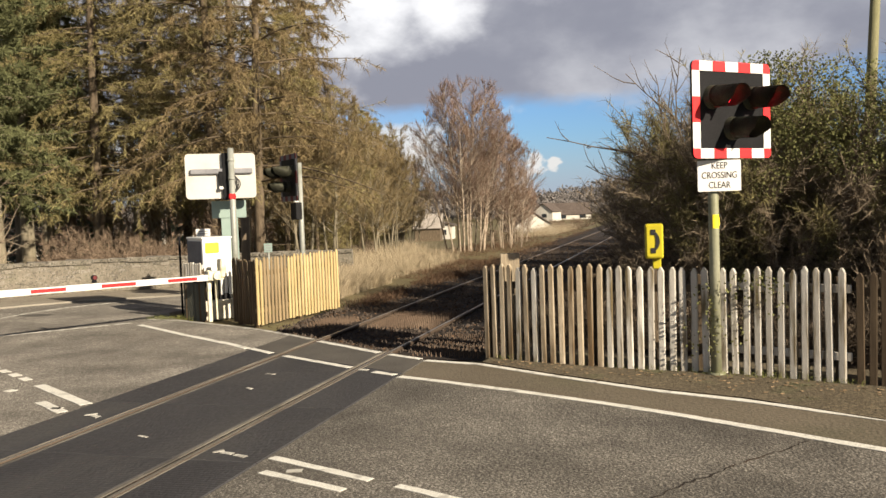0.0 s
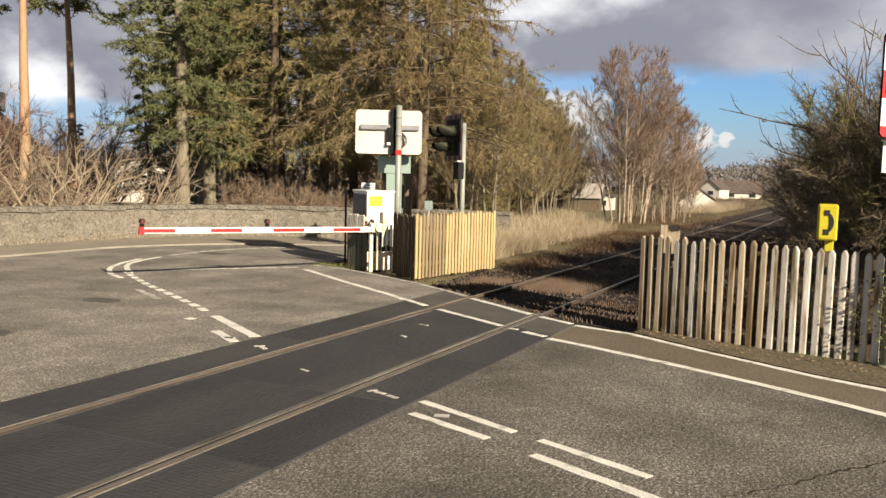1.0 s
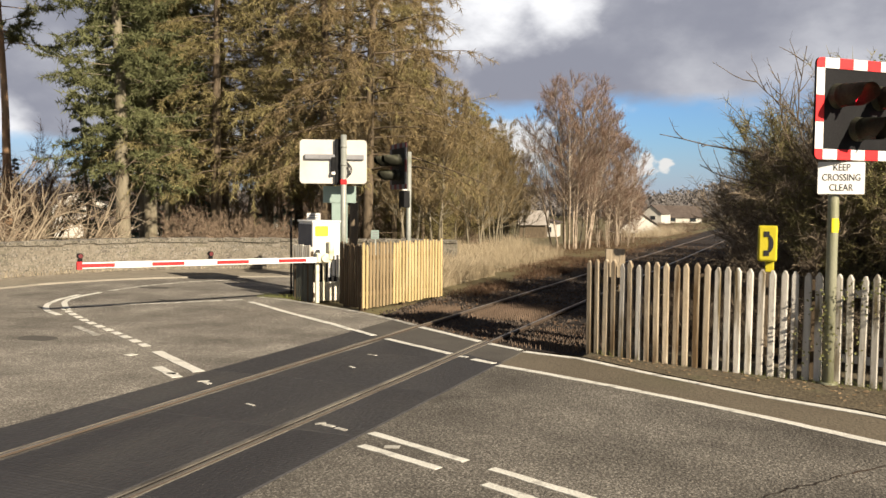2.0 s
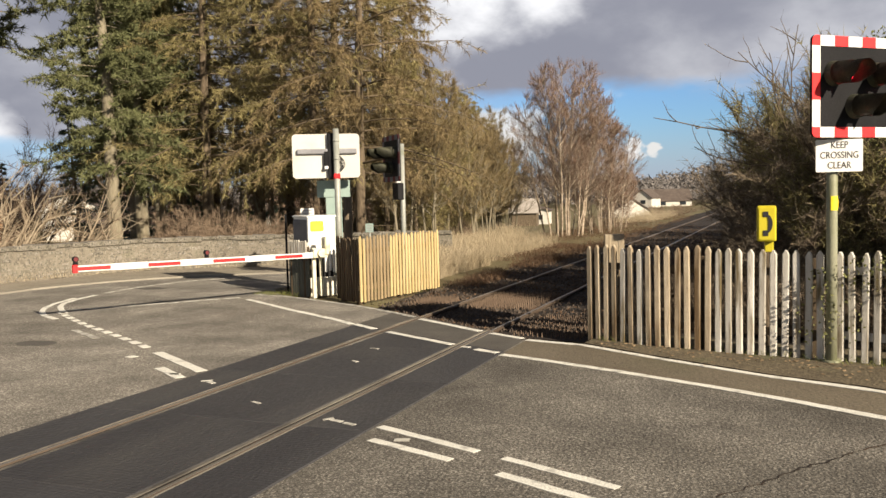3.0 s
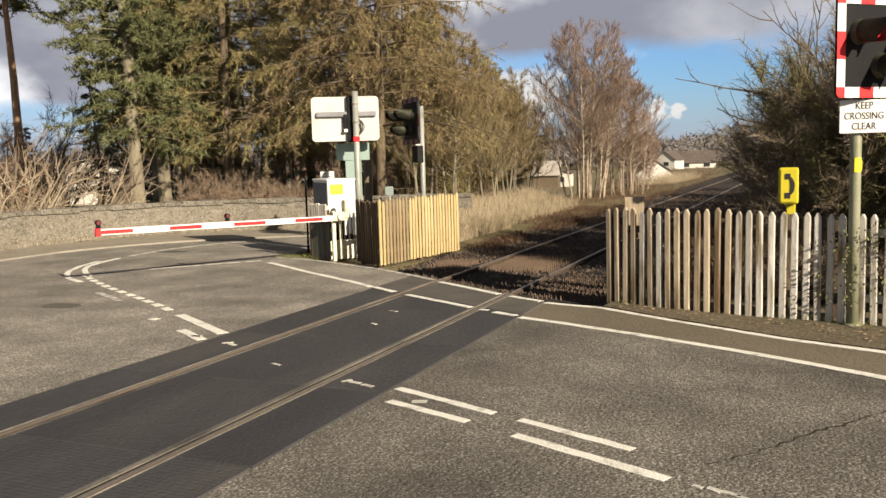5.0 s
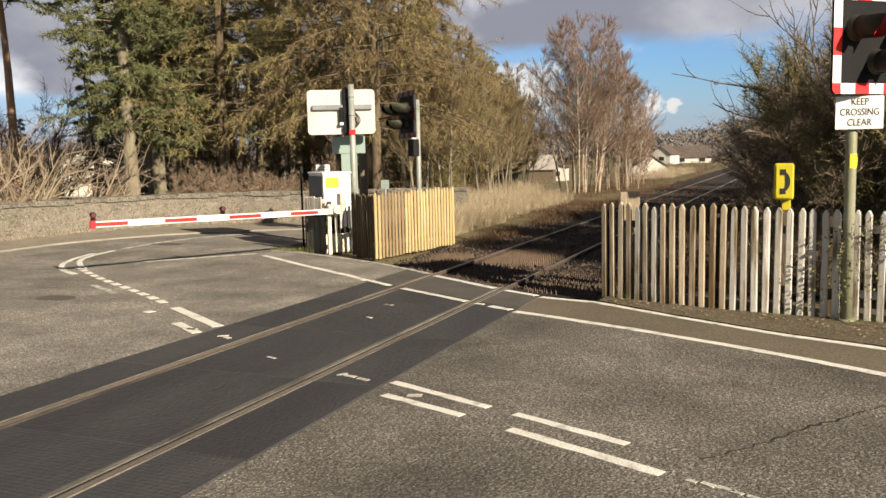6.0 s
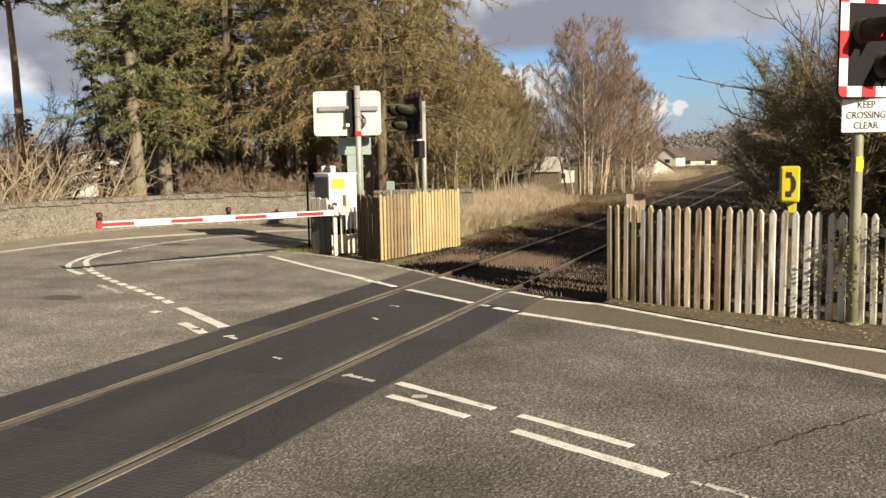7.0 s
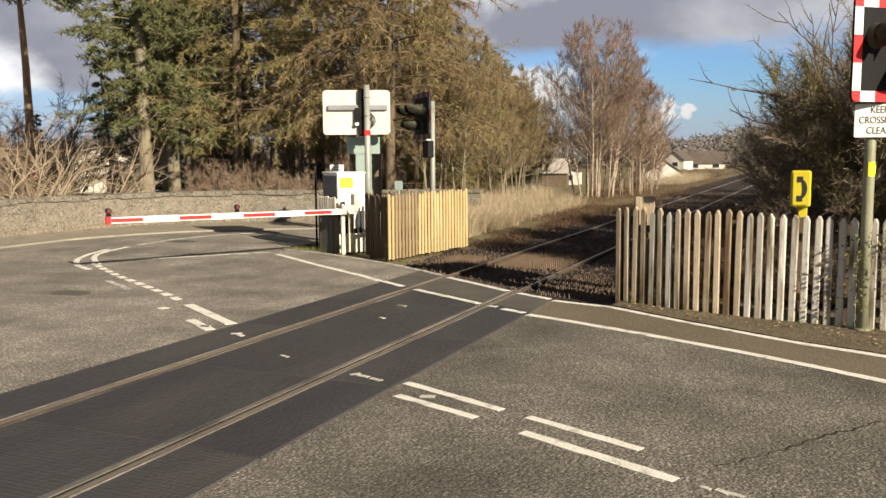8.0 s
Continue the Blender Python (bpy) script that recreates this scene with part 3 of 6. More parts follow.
def rounded(w, h, r, seg=5):
    """A rounded rectangle's outline round the origin."""
    out = []
    for cx, cy, a0 in ((w / 2 - r, h / 2 - r, 0), (-w / 2 + r, h / 2 - r, 90), (-w / 2 + r, -h / 2 + r, 180), (w / 2 - r, -h / 2 + r, 270)):
        for k in range(seg + 1):
            a = radians(a0 + 90 * k / seg)
            out.append((cx + r * math.cos(a), cy + r * math.sin(a)))
    return out


def plate(bm, outline, y0, y1, cx=0.0, cz=0.0):
    """A plate over an outline in x and z, y0 its front and y1 its back."""
    f = [bm.verts.new((cx + x, y0, cz + z)) for x, z in outline]
    b = [bm.verts.new((cx + x, y1, cz + z)) for x, z in outline]
    bm.faces.new(f)
    bm.faces.new(b[::-1])
    n = len(outline)
    for i in range(n):
        bm.faces.new((f[i], b[i], b[(i + 1) % n], f[(i + 1) % n]))
    bmesh.ops.recalc_face_normals(bm, faces=bm.faces[:])
    return bm


def resample(points, step):
    pts = [Vector((*p, 0)) if len(p) == 2 else Vector(p) for p in points]
    out, left = [pts[0].copy()], step
    for a, b in zip(pts, pts[1:]):
        d, pos = (b - a).length, 0.0
        while d - pos >= left:
            pos += left
            out.append(a.lerp(b, pos / d))
            left = step
        left -= d - pos
    return out


def heading(a, b):
    return math.degrees(math.atan2(b[1] - a[1], b[0] - a[0]))


def lettering(text, size, m, mat, parent, name="lettering"):
    cu = bpy.data.curves.new(name, "FONT")
    cu.body, cu.size, cu.align_x, cu.align_y, cu.extrude = text, size, "CENTER", "CENTER", 0.001
    tmp = new(name, cu)
    dg = bpy.context.evaluated_depsgraph_get()
    me = bpy.data.meshes.new_from_object(tmp.evaluated_get(dg))
    bpy.data.objects.remove(tmp)
    me.materials.clear()
    ob = link_mesh(name, me, mat, parent)
    ob.matrix_basis = m
    return ob


# ---- ground, road, track ----
def bed_edge(x):
    """How far ahead the road's far edge lies at x, near the track."""
    return 10.24 - 0.715 * (x - 1.34)


def ground_height(x, y):
    far = math.hypot(x, y)
    z = -0.05 + 0.03 * noise.noise((x * 0.35, y * 0.35, 0.0))
    if y > bed_edge(x) - 0.3 or y < -6:
        k = max(0.0, min(1.0, (2.6 - abs(x)) / 0.9))
        z -= 0.075 * k * k * (3 - 2 * k)
    # a low bank on the far side of the fence, under the thicket
    if x > 2.6 and y > 10.8:
        z += 0.35 * min(1.0, (x - 2.6) / 3.0) * min(1.0, (y - 10.8) / 2.5)
    # the land falls away from the line, and rises again far off
    side = max(0.0, min(1.0, (abs(x) - 3.0) / 5.0))
    z -= side * 1.9 * max(0.0, min(1.0, (far - 36) / 60))
    if far > 200:
        z += (far - 200) * 0.004
    return z


def make_ground():
    def steps():
        out, v = [], 0.0
        d = 0.45
        while v < 3000:
            out.append(v)
            d *= 1.0 if v < 26 else 1.22
            v += d
        return [-p for p in out[:0:-1]] + out
    xs = steps()
    ys = [v + 12 for v in steps()]
    verts = [(x, y, ground_height(x, y)) for y in ys for x in xs]
    n = len(xs)
    faces = [(j * n + i, j * n + i + 1, (j + 1) * n + i + 1, (j + 1) * n + i) for j in range(len(ys) - 1) for i in range(n - 1)]
    ob = raw("ground", verts, faces, M["ground"], smooth=True)
    tagged(ob, "rough winter grass and bare earth ground", "ground", kind="structure")


make_ground()


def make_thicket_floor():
    """A dark sheet behind the fence that paints the shade under the thicket."""
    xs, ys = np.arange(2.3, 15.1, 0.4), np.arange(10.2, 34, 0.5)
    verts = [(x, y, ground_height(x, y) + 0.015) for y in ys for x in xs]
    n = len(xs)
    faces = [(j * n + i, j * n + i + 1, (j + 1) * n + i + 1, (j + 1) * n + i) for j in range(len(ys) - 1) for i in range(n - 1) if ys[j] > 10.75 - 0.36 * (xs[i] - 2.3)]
    tagged(raw("thicket_floor", verts, faces, M["shaded_floor"], smooth=True), "dark ground sheet painting the shade under the thicket", "ground", kind="structure")


make_thicket_floor()

EDGE_RIGHT = [(40, -6.0), (20, 1.9), (6.3, 7.62), (5.16, 8.38), (4.33, 8.70), (3.11, 9.42), (2.19, 10.02), (1.34, 10.20)]
EDGE_LEFT = [(-2.31, 12.80), (-3.09, 13.20), (-3.9, 13.56), (-4.9, 14.2), (-5.5, 15.0), (-5.4, 16.0), (-4.6, 16.9), (-3.4, 17.6), (0.0, 18.4)]
KERB = [(-13.5, -30), (-11.6, 0), (-11.05, 8.0), (-11.05, 12.2), (-11.1, 13.7), (-10.75, 15.1), (-10.0, 16.3), (-9.0, 17.3), (-7.2, 18.4), (-5.6, 19.0)]
WALL = [(-15.2, -30), (-13.5, 0), (-13.0, 8), (-12.95, 13.0), (-12.85, 15.0), (-12.45, 16.8), (-11.75, 18.2), (-10.4, 19.4), (-8.3, 20.4), (-5.0, 21.6), (-3.9, 22.0)]


def make_road():
    bm = bmesh.new()
    slab(bm, EDGE_RIGHT + [(0.69, 10.6), (-0.67, 11.6)] + EDGE_LEFT[:-1] + KERB[:-1][::-1] + [(40, -30)], -0.30, 0.0)
    bmesh.ops.triangulate(bm, faces=bm.faces[:])
    tagged(part("road", bm, M["asphalt"], None), "worn grey-brown asphalt road over the crossing", "road", kind="structure")
    bm = bmesh.new()
    slab(bm, [(2.19, 10.03), (3.11, 9.43), (4.33, 8.71), (5.16, 8.39), (6.3, 7.63), (20, 1.91), (21, 4.2), (9, 9.2), (6.6, 9.9), (4.9, 10.4), (2.3, 11.0)], -0.3, 0.012)
    bmesh.ops.triangulate(bm, faces=bm.faces[:])
    tagged(part("verge", bm, M["verge"], None), "brown dirt verge strewn with dead leaves under a fence", "verge", kind="structure")
    bm = bmesh.new()
    slab(bm, [(1.42, 9.12), (1.95, 8.93), (2.85, 8.54), (3.85, 8.06), (4.46, 7.74), (5.3, 7.24), (6.09, 6.76), (8, 5.76), (14, 2.96), (14, 3.93), (8, 6.62), (6.30, 7.58), (5.16, 8.20), (4.33, 8.56), (3.11, 9.26), (2.19, 9.85), (1.42, 10.05)], -0.05, 0.003)
    bmesh.ops.triangulate(bm, faces=bm.faces[:])
    tagged(part("footway", bm, M["footway"], None), "smooth brownish footway strip between two white lines", "footway", kind="structure")
    # pavement between kerb and wall
    bm = bmesh.new()
    slab(bm, KERB + [(-5.6, 21.3)] + WALL[-3::-1], -0.2, 0.032)
    bmesh.ops.triangulate(bm, faces=bm.faces[:])
    tagged(part("pavement", bm, M["pavement"], None), "gritty pale pavement along a stone wall", "pavement", kind="structure")


make_road()


def make_kerb():
    line = tagged(new("kerb"), "line of pale worn kerb stones", "kerb", kind="structure")
    bm = bmesh.new()
    box(bm, (0.905, 0.14, 0.36), (0, 0, -0.14), bevel=0.015, seg=2)
    first = part("kerb_stone", bm, M["kerb"], line)
    pts = resample(KERB, 0.915)
    pts = [p for p in pts if p.y > -2]
    for i, (a, b) in enumerate(zip(pts, pts[1:])):
        c = (a + b) / 2
        m = pose(c.x, c.y, 0.0, 0, 0, heading(a, b))
        ob = first if i == 0 else link_mesh("kerb_stone", first.data, None, line)
        ob.matrix_basis = m


make_kerb()


def make_panels():
    """Rubber crossing panels between and beside the rails, in rows of single pieces."""
    deck = tagged(new("crossing_deck"), "dark rubber level crossing deck panels with dusty joints", "crossing deck", kind="structure")
    rows = ((-1.40, -0.80), (-0.640, 0.640), (0.80, 1.40))
    rng = random.Random(4)
    for x0, x1 in rows:
        end = bed_edge((x0 + x1) / 2)
        ys = [-7.0]
        step = 1.8
        while ys[-1] + step < end - 1.75:
            ys.append(ys[-1] + step)
        ys.append(10.0 - 0.55 * (x0 + x1) / 2 + 0.08)
        for i in range(len(ys) - 1):
            y0, y1 = ys[i] + 0.004, ys[i + 1] - 0.004
            z = 0.012 + rng.uniform(-0.002, 0.002)
            bm = bmesh.new()
            if i < len(ys) - 2:
                slab(bm, [(x0, y0), (x1, y0), (x1, y1), (x0, y1)], -0.05, z)
            else:
                slab(bm, [(x0, y0), (x1, y0), (x1, 10.0 - 0.55 * x1), (x0, 10.0 - 0.55 * x0)], -0.05, z)
            bmesh.ops.bevel(bm, geom=[e for e in bm.edges if all(v.co.z > 0 for v in e.verts)], offset=0.006, segments=1, affect="EDGES")
            part("panel", bm, M["panel"], deck)
        bm = bmesh.new()
        slab(bm, [(x0, 10.008 - 0.55 * x0), (x1, 10.008 - 0.55 * x1), (x1, bed_edge(x1) - 0.02), (x0, bed_edge(x0) - 0.02)], -0.05, 0.010)
        part("panel", bm, M["dusty"], deck, "dust-covered end panel")


make_panels()


def make_track():
    track = tagged(new("railway_track"), "single railway line of rusty rails on dark ballast", "railway track", kind="structure")
    for sx in (-1, 1):
        bm = bmesh.new()
        box(bm, (0.07, 170, 0.045), (sx * 0.7525, 75, -0.0095), bevel=0.012)
        rail = part("rail", bm, M["rail_side"], track)
        bm = bmesh.new()
        box(bm, (0.034, 170, 0.006), (sx * 0.749, 75, 0.0125), bevel=0.002)
        part("running_band", bm, M["rail"], rail, "polished running band")
        bm = bmesh.new()
        box(bm, (0.018, 170, 0.09), (sx * 0.7525, 75, -0.083))
        box(bm, (0.14, 170, 0.02), (sx * 0.7525, 75, -0.138))
        part("rail_web", bm, M["rust"], rail)
        # in the deck: a dark strip painting the shaded flangeway groove, its dusty filler strip and the thin seal
        # outside the head
        bm = bmesh.new()
        slab(bm, [(sx * 0.684, -7), (sx * 0.716, -7), (sx * 0.716, bed_edge(sx * 0.7)), (sx * 0.684, bed_edge(sx * 0.7))], -0.02, 0.003)
        part("flangeway", bm, M["bed"], track)
        bm = bmesh.new()
        slab(bm, [(sx * 0.643, -7), (sx * 0.682, -7), (sx * 0.682, bed_edge(sx * 0.67)), (sx * 0.643, bed_edge(sx * 0.67))], -0.02, 0.0105)
        part("filler_strip", bm, M["filler"], track)
        bm = bmesh.new()
        slab(bm, [(sx * 0.789, -7), (sx * 0.799, -7), (sx * 0.799, bed_edge(sx * 0.79)), (sx * 0.789, bed_edge(sx * 0.79))], -0.02, 0.0145)
        part("seal", bm, M["filler"], track)
    bm = bmesh.new()
    box(bm, (2.5, 0.25, 0.13), (0, 0, 0), bevel=0.012)
    first = part("sleeper", bm, M["sleeper"], track)
    rng = random.Random(8)
    for i in range(110):
        ob = first if i == 0 else link_mesh("sleeper", first.data, None, track)
        ob.matrix_basis = pose(rng.uniform(-0.03, 0.03), 12.6 + 0.7 * i, -0.125, 0, 0, rng.uniform(-1, 1))
    # ballast bed, and the stones that lie on it
    bm = bmesh.new()
    for j in range(260):
        y = 10.6 + j * 0.42 if j < 130 else 65.2 + (j - 130) * 0.8
        for i in range(17):
            x = -2.6 + 5.2 * i / 16
            k = max(0.0, 1 - (abs(x) / 2.6) ** 4)
            bm.verts.new((x, y, -0.125 + 0.078 * k + 0.03 * noise.noise((x * 2.2, y * 2.2, 2)) + (0.05 * max(0.0, noise.noise((x * 0.9, y * 0.5, 7))) if abs(x) > 0.95 else 0.0)))
    bm.verts.ensure_lookup_table()
    for j in range(259):
        for i in range(16):
            a = j * 17 + i
            q = [bm.verts[k] for k in (a, a + 1, a + 18, a + 17)]
            if q[0].co.y > bed_edge(q[0].co.x) - 0.25:
                bm.faces.new(q)
    bmesh.ops.delete(bm, geom=[v for v in bm.verts if not v.link_faces], context="VERTS")
    part("track_bed", bm, M["bed"], track, smooth=True)
    rs = np.random.RandomState(5)
    n = 9000
    x, y = rs.uniform(-2.2, 2.2, n), 11 + 30 * rs.rand(n) ** 1.7
    keep = y > 10.24 - 0.715 * (x - 1.34) + 0.1
    x, y = x[keep], y[keep]
    base = np.array([(1, 0, -.3), (-.5, .87, -.3), (-.5, -.87, -.3), (0, 0, 1.0)])
    tris = np.array([(0, 1, 3), (1, 2, 3), (2, 0, 3)])
    size = rs.uniform(0.022, 0.05, len(x))
    v = base[None] * size[:, None, None] * rs.uniform(0.6, 1.3, (len(x), 4, 3))
    a = rs.uniform(0, 6.3, len(x))
    c, s = np.cos(a)[:, None], np.sin(a)[:, None]
    v = np.stack([v[..., 0] * c - v[..., 1] * s, v[..., 0] * s + v[..., 1] * c, v[..., 2]], -1)
    v += np.stack([x, y, -0.062 + 0.022 * rs.rand(len(x))], -1)[:, None]
    tri_mesh("ballast_stones", v[:, tris].reshape(-1, 3, 3), M["ballast"], track)["kind"] = "stuff"


make_track()


# ---- trespass guards: rows of pointed timber slats beside and between the rails ----
def make_guard(x0, x1, y0, y1, label, z=-0.05):
    g = tagged(new("trespass_guard"), label, "trespass guard", group="trespass guards")
    first = None
    n = int((y1 - y0) / 0.12)
    for i in range(n):
        y = y0 + 0.12 * i
        if first is None:
            bm = bmesh.new()
            k = int((x1 - x0) / 0.065)
            for j in range(k):
                x = -(x1 - x0) / 2 + (j + 0.5) * (x1 - x0) / k
                rod(bm, (x, 0, 0.0), (x, 0, 0.085), 0.017, 0.004, seg=4, caps=False)
            box(bm, (x1 - x0, 0.07, 0.04), (0, 0, -0.02))
            first = ob = part("slat", bm, M["guard"], g)
        else:
            ob = link_mesh("slat", first.data, None, g)
        ob.matrix_basis = pose((x0 + x1) / 2, y, z)


make_guard(1.02, 2.0, 10.75, 12.7, "pointed rust-brown timber trespass guard beside the rail", -0.085)
make_guard(-1.75, -1.05, 13.4, 14.6, "pointed brown timber trespass guard in the dirt beside the rail")
make_guard(-0.6, 0.6, 13.2, 15.3, "pointed weathered trespass guard between the rails")


# ---- markings ----
def strip(points, width, label, worn=False, z=0.006, ragged=0.006, seed=0):
    rng = random.Random(seed + int(abs(points[0][0]) * 100))
    pts = resample(points, 0.12)
    if len(pts) < 2:
        pts = [Vector((*p, 0)) for p in points]
    bm = bmesh.new()
    left, right = [], []
    for i, p in enumerate(pts):
        d = (pts[min(i + 1, len(pts) - 1)] - pts[max(i - 1, 0)]).normalized()
        s = Vector((-d.y, d.x, 0)) * width / 2
        left.append(bm.verts.new(p + s * (1 + rng.uniform(-1, 1) * ragged / width * 2) + Vector((0, 0, z))))
        right.append(bm.verts.new(p - s * (1 + rng.uniform(-1, 1) * ragged / width * 2) + Vector((0, 0, z))))
    for i in range(len(pts) - 1):
        bm.faces.new((left[i], right[i], right[i + 1], left[i + 1]))
    ext = bmesh.ops.extrude_face_region(bm, geom=bm.faces[:])
    bmesh.ops.translate(bm, verts=[v for v in ext["geom"] if isinstance(v, bmesh.types.BMVert)], vec=(0, 0, -0.004))
    bmesh.ops.recalc_face_normals(bm, faces=bm.faces[:])
    ob = part("road_marking", bm, M["old_line" if worn else "white_line"], None)
    return tagged(ob, label, "road marking", group="road markings", kind="structure")


EDGE = "solid white line painted across the crossing"
strip([(-4.96, 13.24), (-3.34, 12.11), (-1.95, 11.20), (-1.42, 10.80)], 0.11, EDGE)
strip([(-1.40, 10.78), (-0.83, 10.38)], 0.10, EDGE, z=0.018)
strip([(-0.61, 10.24), (0.64, 9.50)], 0.10, EDGE, z=0.018)
strip([(0.80, 9.39), (0.95, 9.36)], 0.06, EDGE, z=0.018)
strip([(1.03, 9.26), (1.40, 9.08)], 0.10, EDGE, z=0.018)
strip([(1.42, 9.07), (1.95, 8.87), (2.85, 8.48), (3.85, 8.0), (4.46, 7.68), (5.3, 7.18), (6.09, 6.70), (8, 5.7), (14, 2.9)], 0.11, EDGE)
FAR = "solid white edge line beside the fences"
strip([(-5.3, 14.0), (-4.6, 13.85), (-3.90, 13.55), (-3.09, 13.14), (-2.31, 12.74), (-1.42, 12.14)], 0.10, FAR, worn=True)
strip([(-1.40, 12.10), (-0.83, 11.66)], 0.09, FAR, worn=True, z=0.016)
strip([(-0.66, 11.50), (0.66, 10.56)], 0.10, FAR, z=0.016)
strip([(0.83, 10.46), (1.38, 10.14)], 0.10, FAR, z=0.016)
strip([(1.42, 10.12), (2.19, 9.92), (3.11, 9.33), (4.33, 8.63), (5.16, 8.28), (5.75, 7.95), (6.30, 7.66), (8, 6.7), (14, 4.0)], 0.10, FAR)
CENTRE = "broken double white centre line"
strip([(1.44, 5.78), (2.49, 5.34)], 0.085, CENTRE)
strip([(1.54, 5.42), (2.42, 5.07)], 0.085, CENTRE)
strip([(1.72, 5.46), (1.86, 5.50)], 0.07, CENTRE, worn=True)
strip([(2.67, 5.27), (3.58, 4.88)], 0.085, CENTRE)
strip([(2.74, 4.93), (3.84, 4.44)], 0.095, CENTRE)
for k in range(9):
    x = 3.98 + 0.085 * k
    strip([(x, 4.40 - 0.36 * (x - 3.98) + 0.02 * math.sin(7 * k)), (x + 0.06 + 0.02 * (k % 3), 4.375 - 0.36 * (x - 3.98))], 0.030 + 0.012 * (k % 2), "crumbled remains of a white centre line", worn=True, ragged=0.012, seed=k)
strip([(-2.80, 8.14), (-1.42, 7.25)], 0.13, CENTRE)
strip([(-2.10, 7.33), (-1.40, 6.88)], 0.12, CENTRE)
strip([(-1.75, 7.08), (-1.60, 7.10)], 0.07, CENTRE)
strip([(-2.98, 7.83), (-2.80, 7.78)], 0.12, CENTRE)
DOTS = "row of short white dashes along the bend"
dash = [(-7.30, 10.98), (-6.6, 10.48), (-5.69, 9.88), (-4.57, 9.24), (-3.5, 8.60), (-2.95, 8.24)]
for p, q, i in [(a, b, i) for i, (a, b) in enumerate(zip(resample(dash, 0.42), resample(dash, 0.42)[1:]))]:
    strip([tuple(p.xy), tuple(p.lerp(q, 0.74).xy)], 0.11, DOTS, seed=i)
strip([(-5.40, 9.38), (-4.45, 8.84)], 0.10, DOTS, worn=True)
ARC = "curved double white line round the bend"
strip([(-7.08, 10.87), (-7.55, 11.25), (-7.95, 11.62), (-8.25, 12.0), (-8.52, 12.6), (-8.70, 13.3)], 0.10, ARC)
strip([(-6.66, 10.26), (-7.2, 10.55), (-7.64, 10.90), (-8.05, 11.35), (-8.42, 11.95), (-8.75, 12.8)], 0.10, ARC)
strip([(-8.78, 13.6), (-8.88, 14.8), (-8.7, 16.0), (-7.9, 17.2)], 0.09, ARC, worn=True)
strip([(-7.30, 11.24), (-6.3, 12.38), (-5.30, 13.5)], 0.10, "thin white stop line before the barrier", worn=True)
strip([(-1.38, 3.25), (-0.82, 3.04)], 0.10, EDGE, z=0.018)
strip([(-0.62, 2.97), (0.62, 2.48)], 0.10, EDGE, z=0.018)
strip([(1.42, 2.36), (3.0, 1.5)], 0.10, EDGE)
for x, y, a, w in ((0.0, 6.15, -25, 0.16), (0.93, 5.83, 40, 0.10), (1.05, 5.80, -15, 0.16), (1.18, 5.74, -20, 0.12), (-1.08, 6.85, 30, 0.12), (-0.98, 6.78, -25, 0.13), (-0.2, 9.0, -25, 0.12), (-0.05, 8.2, -25, 0.1)):
    dx, dy = math.cos(radians(a)) * w / 2, math.sin(radians(a)) * w / 2
    strip([(x - dx, y - dy), (x + dx, y + dy)], 0.045, "fleck of worn white paint on the crossing deck", worn=True, z=0.019, ragged=0.015)


def make_cracks():
    """Dark tar seams and patches in the road."""
    rng = random.Random(3)
    pts = [(4.01, 4.78), (4.3, 5.1), (4.6, 5.6), (5.04, 6.19), (5.6, 6.9)]
    bm = bmesh.new()
    prev = None
    for p in resample(pts, 0.06):
        w = rng.uniform(0.001, 0.009)
        o = Vector((rng.uniform(-0.02, 0.02), rng.uniform(-0.02, 0.02), 0.003))
        a, b = bm.verts.new(p + o + Vector((w, -w, 0))), bm.verts.new(p + o + Vector((-w, w, 0)))
        if prev:
            bm.faces.new((prev[0], a, b, prev[1]))
        prev = (a, b)
    tagged(part("road_crack", bm, M["bed"], None), "thin dark crack in the asphalt", "crack", kind="structure")
    for x, y, rx, ry in ((-5.0, 8.3, 0.35, 0.2), (-4.1, 5.9, 0.3, 0.18), (-8.4, 14.6, 0.4, 0.25), (4.75, 4.3, 0.15, 0.06)):
        bm = bmesh.new()
        slab(bm, [(x + rx * math.cos(t) * rng.uniform(0.8, 1.1), y + ry * math.sin(t) * rng.uniform(0.8, 1.1)) for t in np.linspace(0, 6.0, 14)], 0.0, 0.003)
        tagged(part("road_patch", bm, M["dusty"], None), "small dark tar patch in the road", "road patch", group="road patches", kind="structure")


make_cracks()


